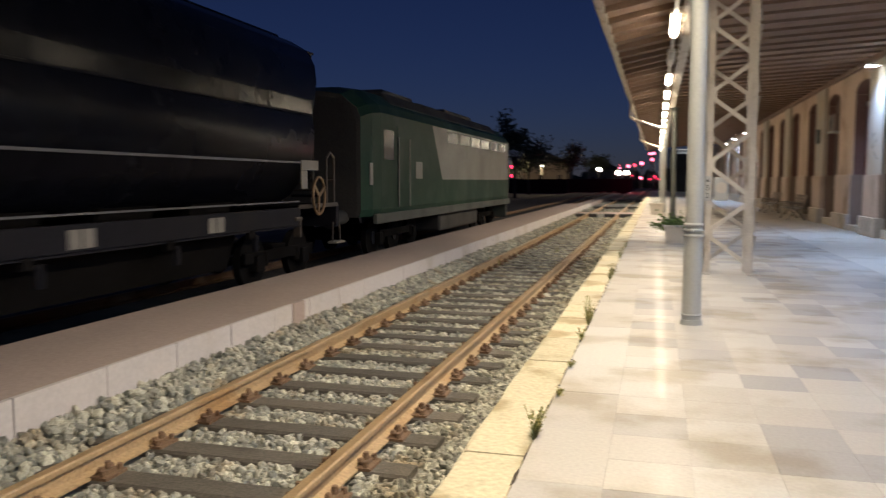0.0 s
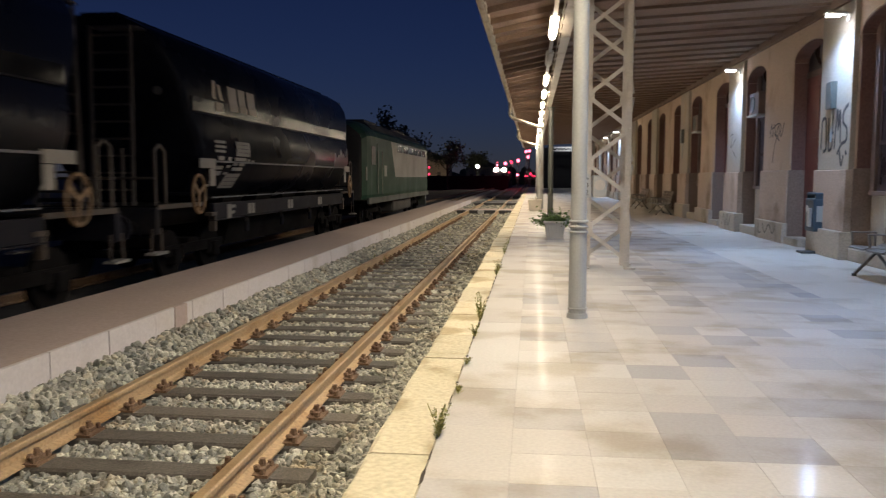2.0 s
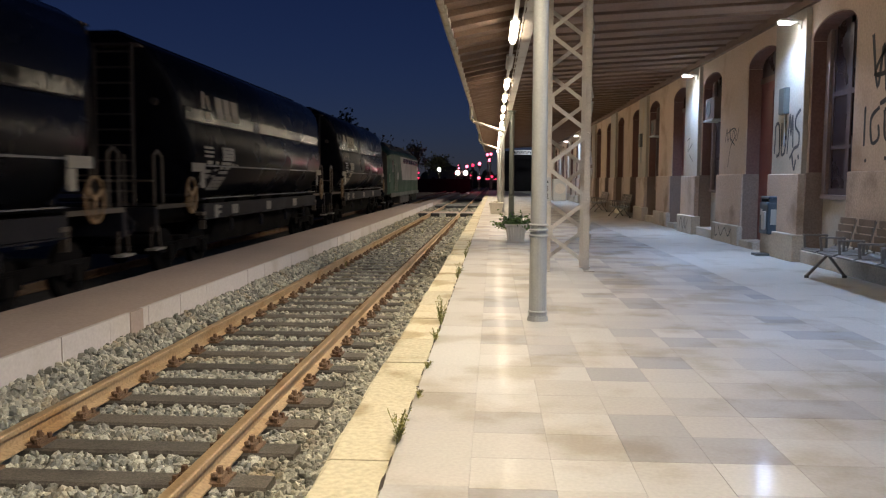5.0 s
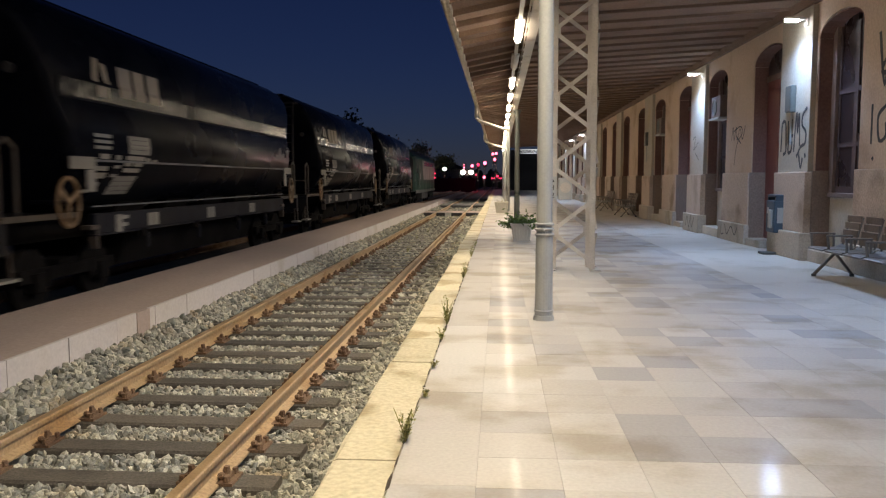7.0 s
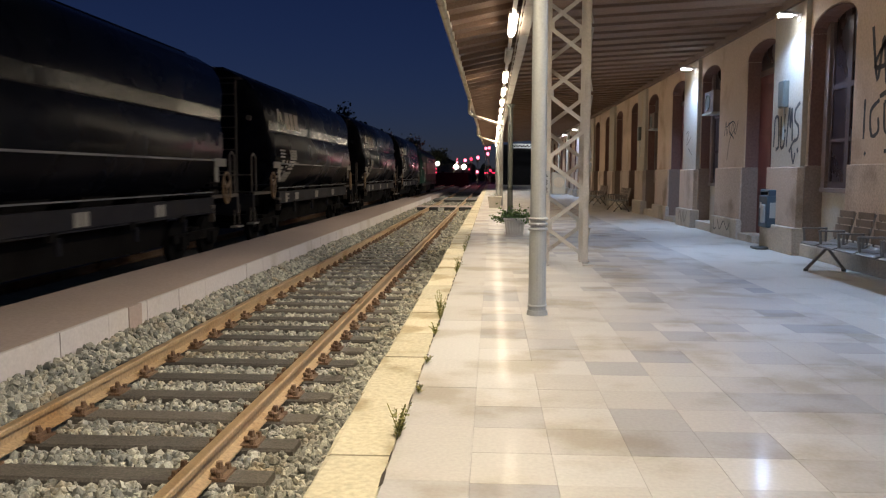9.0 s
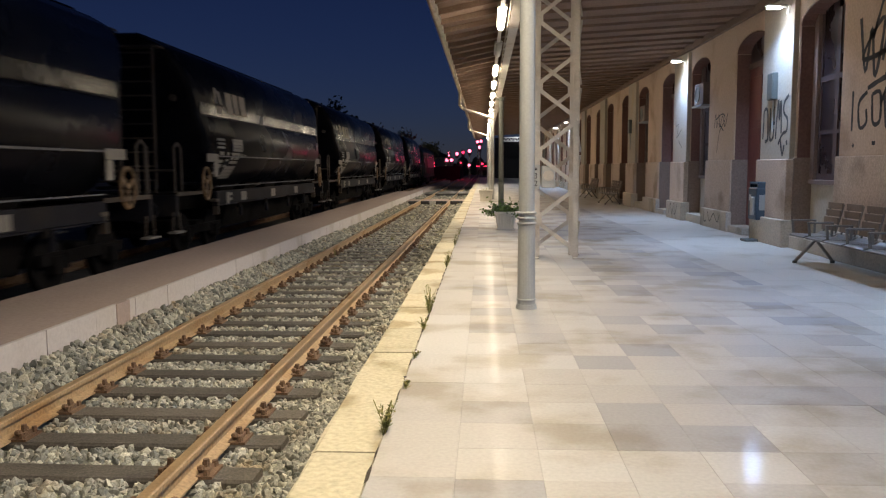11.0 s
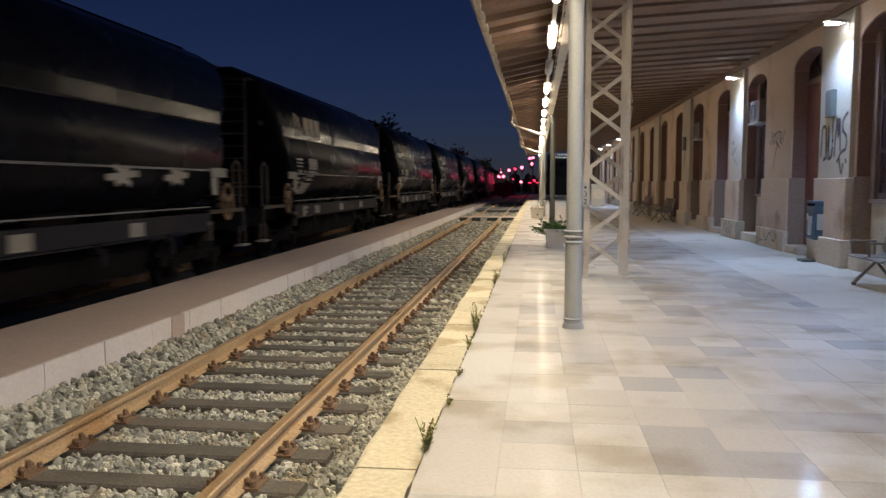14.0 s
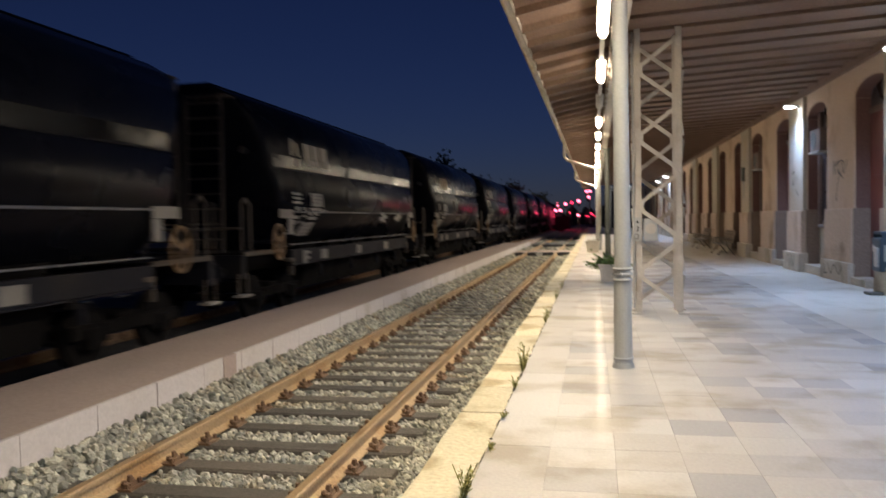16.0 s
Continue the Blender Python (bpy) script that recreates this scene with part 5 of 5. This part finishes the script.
    def decal(name, y0, y1, z0, z1, material, label="", slant=0.0):
        n = max(1, int((z1 - z0) / 0.06))
        g = Geo()
        for i in range(n):
            a, b = z0 + (z1 - z0) * i / n, z0 + (z1 - z0) * (i + 1) / n
            sa, sb = slant * (a - z0), slant * (b - z0)
            g.add([(lift(a), y0 + sa, a), (lift(a), y1 + sa, a), (lift(b), y1 + sb, b), (lift(b), y0 + sb, b)], [(0, 1, 2, 3)])
        return part(name, g, material, o, label)

    # emblem and three block shapes of the owner's mark
    z0, z1 = 2.80, 3.32
    decal("emblem_stroke", 0.94, 1.10, z0 + 0.19, z1 + 0.04, M_WTEXT, "", 0.25)
    decal("emblem_stroke", 1.32, 1.48, z0 + 0.19, z1 - 0.02, M_WTEXT, "", -0.25)
    decal("emblem_stroke", 1.06, 1.40, z0 - 0.04, z0 + 0.14, M_WTEXT)
    decal("mark_block", 1.80, 2.26, z0 + 0.02, z1, M_WTEXT)
    decal("mark_block", 2.36, 2.76, z0 + 0.02, z1, M_WTEXT)
    decal("mark_block", 2.88, 3.36, z0 + 0.02, z1, M_WTEXT)
    for z, y0, y1, h in ((2.13, 0.70, 1.24, 0.055), (2.04, 0.70, 1.24, 0.05), (1.95, 0.70, 1.20, 0.05), (1.80, 0.86, 1.16, 0.08), (1.62, 0.72, 1.2, 0.07), (1.50, 0.74, 1.22, 0.09),
                         (1.36, 0.9, 1.14, 0.08), (1.28, 0.72, 1.0, 0.05), (1.80, 1.36, 1.54, 0.07), (1.66, 1.38, 1.6, 0.05), (1.52, 1.36, 1.58, 0.05)):
        decal("writing_bar", y0, y1, z, z + h, M_WLABEL, "", 0.1)
    for z, y0, y1 in ((1.80, 1.72, 2.40), (1.70, 1.70, 1.95), (1.70, 2.02, 2.36), (1.60, 1.72, 2.30), (1.78, 2.46, 2.62), (1.76, 2.72, 2.9)):
        decal("writing_bar", y0, y1, z, z + 0.07, M_WLABEL)
    decal("data_panel", 1.80, 2.60, 1.90, 2.20, M_WLABEL, "pale data panel")
    decal("data_panel", 1.50, 2.28, 1.24, 1.54, M_WLABEL, "pale data panel", 0.15)
    for z in (1.29, 1.37, 1.45):
        decal("panel_rule", 1.60, 2.28, z, z + 0.012, M_WFRAME, "", 0.15)
    for z in (1.97, 2.05, 2.13):
        decal("panel_rule", 1.90, 2.5, z, z + 0.012, M_WFRAME)
    part("sill_sign", Geo().box(1.415, 1.424, 1.40, 1.62, 0.62, 0.92).box(1.415, 1.424, 1.62, 1.84, 0.84, 0.90).box(1.415, 1.424, 1.62, 1.80, 0.72, 0.78), M_WLABEL, o, "pale sill sign")
    for y in (0.7, BODY - 0.7):
        bogie(o, y)
        for e in (-0.9, 0.9):
            wheelset(o, y + e)
    return o


def locomotive():
    """Diesel locomotive; the origin is at the foot of its rear end."""
    L = 18.2
    o = thing("locomotive", pose(TRACK2, 0, 0), "green and silver diesel locomotive leading the train", "locomotive")
    sec = [(1.42, 0.62), (1.47, 0.8), (1.47, 3.02), (1.38, 3.22), (0.95, 3.56), (0.4, 3.64)]

    def ring(y, k=1.0, top=1.0):
        h = [(x * k, 0.62 + (z - 0.62) * top) for x, z in sec]
        return [(x, y, z) for x, z in h] + [(-x, y, z) for x, z in reversed(h)]
    part("body", Geo().loft([ring(0.0, 0.90, 0.93), ring(0.5, 0.97, 0.98), ring(1.0), ring(L - 1.0), ring(L - 0.45, 0.95, 0.97), ring(L, 0.86, 0.70)]), M_GREEN, o, "green body side", bevel=0.03)
    part("rear_end", Geo().loft([ring(-0.012, 0.84, 0.9), ring(0.0, 0.905, 0.935)]), M_LROOF, o, "dark rear end")
    part("roof", Geo().loft([[(x, y, z) for x, z in ((1.25, 3.34), (0.95, 3.66), (-0.95, 3.66), (-1.25, 3.34))] for y in (2.4, L - 2.5)]), M_LROOF, o, "dark roof", bevel=0.04)
    for y0, y1, h in ((3.0, 5.6, 3.80), (6.2, 8.0, 3.74), (9.2, 13.0, 3.82), (14, 15.4, 3.72)):
        part("roof_hood", Geo().box(-0.8, 0.8, y0, y1, 3.60, h), M_LROOF, o, bevel=0.05)
    for s in (-1, 1):
        part("silver_panel", Geo().add([(s * 1.478, 6.4, 1.48), (s * 1.478, L - 1.1, 1.48), (s * 1.478, L - 1.1, 3.0), (s * 1.478, 5.3, 3.0)], [(0, 1, 2, 3)]), M_LPANEL, o, "silver grey side panel")
        part("cab_door", Geo().box(s * 1.474 - 0.012, s * 1.474 + 0.012, 2.2, 2.95, 0.85, 2.8), M_GREEN, o, "green cab door", bevel=0.006)
        for y in (2.12, 3.03):
            part("handrail", Geo().rod((s * 1.53, y, 0.8), (s * 1.53, y, 2.5), 0.022, n=8), M_LPANEL, o, "steel handrail")
        part("side_plate", Geo().box(s * 1.474, s * 1.474 + s * 0.01, 3.7, 4.3, 1.5, 1.95), M_LPANEL, o, "pale side plate")
        part("corner_plate", Geo().box(s * 1.40, s * 1.40 + s * 0.03, 0.35, 0.9, 1.35, 1.85), M_WLABEL, o, "pale corner plate")
        part("side_sill", Geo().box(s * 1.44 - 0.05, s * 1.44 + 0.05, 0.6, L - 0.6, 0.45, 0.68), M_LGREY, o, bevel=0.02)
        for y in (7.0, 8.6, 10.2, 11.8, 13.4, 15.0):
            part("grille", Geo().box(s * 1.479, s * 1.479 + s * 0.012, y, y + 1.3, 2.6, 2.92), M_BAND, o)
        part("cab_window", Geo().box(s * 1.46, s * 1.478, 1.15, 1.9, 1.95, 2.65), M_GLASSDARK, o)
        part("cab_window", Geo().box(s * 1.46, s * 1.478, L - 1.25, L - 0.95, 1.95, 2.6), M_GLASSDARK, o)
        part("tail_lamp", Geo().ball((s * 1.46, L - 0.1, 1.65), 0.06, 0.06, 0.07), M_REDLIT, o, "red glowing lamp")
        part("tail_lamp", Geo().ball((s * 1.46, L - 0.1, 2.05), 0.06, 0.06, 0.07), M_REDLIT, o, "red glowing lamp")
        part("buffer", Geo().rod((s * 0.875, 0.05, 0.63), (s * 0.875, -0.55, 0.63), 0.16, n=14), M_LROOF, o)
    part("fuel_tank", Geo().box(-1.3, 1.3, 6.8, 12.0, -0.1, 0.45), M_LROOF, o, bevel=0.08)
    part("snow_plough", Geo().box(-1.3, 1.3, L - 0.5, L - 0.2, -0.15, 0.45), M_LGREY, o, bevel=0.04)
    part("rear_window", Geo().box(-0.9, 0.9, 0.08, 0.12, 2.1, 2.75), M_GLASSDARK, o)
    for y in (3.4, L - 3.6):
        bogie(o, y, 1.4)
        for e in (-1.6, 0.0, 1.6):
            wheelset(o, y + e)
    return o


first = wagon()
WAGONS = [first] + [copy_thing(first, pose(TRACK2, -16.0 * i, 0)) for i in range(1, 8)]
LOCO = locomotive()
# one wagon carries pale sprayed scrawls low on its side
tagged(WAGONS[5], "black rounded hopper wagon with pale sprayed scrawls, rolling", "wagon", "wagons of the freight train")
for yc, size in ((7.95, 0.48), (9.75, 0.44)):
    for ang, ln in ((0.15, 1.0), (0.9, 0.7), (2.2, 0.75), (1.6, 0.5)):
        dy, dz = size * ln * math.cos(ang), 0.5 * size * ln * math.sin(ang)
        k = 0.05 / math.hypot(dy, dz)
        quad = [(yc - dy - k * dz, 1.64 - dz + k * dy), (yc + dy - k * dz, 1.64 + dz + k * dy), (yc + dy + k * dz, 1.64 + dz - k * dy), (yc - dy + k * dz, 1.64 - dz - k * dy)]
        part("sprayed_stroke", Geo().add([(1.492, q, z) for q, z in quad], [(0, 1, 2, 3)]), M_WLABEL, WAGONS[5], "pale sprayed stroke")

# ---- paving: coping stones and tiles ----
pav = thing("pavement", pose(0, 0, 0), "worn pale marble paving with stone coping", "paving", kind="structure")
y = 1.2
k = 0
lens = (0.95, 1.1, 0.9, 1.2, 1.05)
while y < Y_END:
    w = lens[k % 5] * (1 if y < 40 else 3)
    g = Geo()
    e = rng.uniform(-0.012, 0.012)
    x0, x1, z = EDGE + e, -0.505, rng.uniform(-0.004, 0.002)
    a, b = y + 0.006, y + w - 0.006
    pr = [(x0 + 0.02, -0.3), (x0, -0.02), (x0 + 0.004, -0.008), (x0 + 0.02, z), (x1 - 0.004, z), (x1, -0.008), (x1, -0.3)]
    wob = rng.uniform(-0.008, 0.008, (4, 7))
    g.loft([[(px + (wob[j, i] if i in (1, 2, 3) else 0), a + (b - a) * t, pz) for i, (px, pz) in enumerate(pr)] for j, t in enumerate((0, 0.3, 0.7, 1))])
    part("coping_stone", g, M_COPING, pav)
    y += w
    k += 1

# dirt and moss gathered in the joint behind the coping
g = Geo()
y = 2.0
while y < 42:
    ln = rng.uniform(0.05, 0.42)
    w = rng.uniform(0.004, 0.014)
    c = -0.502 + rng.normal(0, 0.003)
    g.add([(c - w * 0.4, y, 0.0022), (c + w, y + ln * 0.2, 0.0024), (c + w * 0.7, y + ln * 0.7, 0.0024), (c, y + ln, 0.0022), (c - w, y + ln * 0.6, 0.0024)], [(0, 1, 2, 3, 4)])
    y += ln + rng.uniform(0.0, 0.3)
tagged(part("joint_dirt", g, M_SOIL, pav, "dark dirt in the joint"), kind="stuff")

TW = 0.42
COL0 = -0.50


def tile_mesh(w, l, name, material=M_TILE):
    c = 0.0009
    rings = [[(-w / 2, -l / 2, z0), (w / 2, -l / 2, z0), (w / 2, l / 2, z0), (-w / 2, l / 2, z0)] for z0 in (-0.034, -0.0015)]
    rings.append([(-w / 2 + c, -l / 2 + c, 0), (w / 2 - c, -l / 2 + c, 0), (w / 2 - c, l / 2 - c, 0), (-w / 2 + c, l / 2 - c, 0)])
    return Geo().loft(rings).mesh(name, material)


GAP = 0.0007
BORDER = 3.55
NARROW = BORDER - (COL0 + 9 * TW)
T_SQ, T_LONG, T_WIDE = tile_mesh(TW - GAP, TW - GAP, "tile"), tile_mesh(TW - GAP, 2 * TW - GAP, "tile"), tile_mesh(2 * TW - GAP, TW - GAP, "tile")
T_NARROW, T_PALE = tile_mesh(NARROW - GAP, TW - GAP, "tile"), tile_mesh(TW - GAP, TW - GAP, "tile", M_TILE_PALE)
Y0 = 5.49 - 8 * TW
near, far, far_pale = [], Geo(), Geo()
ncol = 15
row = 0
while Y0 + row * TW < Y_END:
    yy = Y0 + (row + 0.5) * TW
    col = 0
    while col < ncol:
        x = COL0 + (col + 0.5) * TW
        if col == 0:
            if row % 2 == 0:
                near.append((T_LONG, x, yy + TW / 2 + 0.02, TW, 2 * TW))
            col += 1
            continue
        if col >= 9:
            if col == 9:
                near.append((T_NARROW, BORDER - NARROW / 2, yy, NARROW, TW))
            else:
                near.append((T_PALE, BORDER + (col - 9.5) * TW, yy, TW, TW))
            col += 1
            continue
        if col < 8 and rng.random() < 0.06:
            near.append((T_WIDE, x + TW / 2, yy, 2 * TW, TW))
            col += 2
        else:
            near.append((T_SQ, x, yy, TW, TW))
            col += 1
    row += 1
count = 0
for me, x, yy, w, l in near:
    dz = rng.uniform(-0.0008, 0.0008)
    if yy < 10.6 and count < 300:
        part("tile", me, None, pav, at=pose(x, yy, dz))
        count += 1
    else:
        w, l, c = w - GAP, l - GAP, 0.0009
        (far_pale if me is T_PALE else far).loft([[(x - w / 2 + d, yy - l / 2 + d, z), (x + w / 2 - d, yy - l / 2 + d, z), (x + w / 2 - d, yy + l / 2 - d, z), (x - w / 2 + d, yy + l / 2 - d, z)] for z, d in ((-0.034, 0), (-0.0015 + dz, 0), (dz, c))])
tagged(part("far_tiles", far, M_TILE_FAR, pav), kind="stuff")
tagged(part("far_border_tiles", far_pale, M_TILE_PALE, pav), kind="stuff")
setting("floor_rear", Geo().box(EDGE, WALL, -14, Y0 - 0.01, -0.034, 0.0), M_TILE_FAR)


# the near track goes on behind the viewer
for i in range(1, 23):
    b = thing("sleeper", pose(TRACK + rng.normal(0, 0.012), 1.42 - i * 0.648, SLEEPER_TOP + 0.002, 0, 0, rng.normal(0, 0.35)),
              "weathered dark sleeper with rusty rail fastenings", "sleeper", "sleepers of the near track")
    part("beam", SLEEPER_MESH, None, b)
    for me in clamps:
        part("fastening", me, None, b)
stones("ballast_stones", 12000, P2_NEAR + 0.02, EDGE - 0.01, -13.5, 1.6, 0.036, "grey broken stone ballast along the platform", ballast_height, fine=False)


# ---- what moves: the train rolls away along its track ----
PITCH = 16.0
# metres that the first wagon's rear end stands along the track
RUN = ((0, 2.03), (1.5, 11.10), (3.5, 23.28), (5.2, 33.0), (7, 43.05), (8.4, 50.7), (9.8, 58.53), (11.2, 66.7), (12.5, 74.5), (13.8, 82.25), (15, 89.45), (16, 95.42))
LOCO_AHEAD = 14.6


def roll(thing_):
    """Key the wheelsets of a vehicle, which turn as it rolls."""
    ts = [i / 10 for i in range(161)]
    ys = np.interp(ts, [t for t, _ in RUN], [y for _, y in RUN])
    for ob in thing_.children:
        if ob.name.startswith("wheelset"):
            x, y, z = ob.matrix_basis.translation
            walk(ob, [(t, pose(x, y, z, -math.degrees(d / 0.46))) for t, d in zip(ts, ys)])


def CAR(dx, dy, turn):
    return pose(-5.75 + dx, 143.0 + dy, 1.70, 0, 0, turn)


def motions():
    for i, w in enumerate(WAGONS):
        walk(w, [(t, pose(TRACK2, y - PITCH * i, 0)) for t, y in RUN])
    walk(LOCO, [(t, pose(TRACK2, y + LOCO_AHEAD, 0)) for t, y in RUN])
    walk(car, [(0, CAR(0, 0, 0)), (9.4, CAR(0, 0, 0)), (9.65, CAR(-0.7, -0.7, -30)), (9.9, CAR(-2.4, -1.4, -65)), (10.2, CAR(-4.8, -1.7, -85)), (12, CAR(-26, -1.8, -88)), (16, CAR(-30, -1.8, -88))])
    for v in (LOCO, *WAGONS):
        roll(v)


motions()
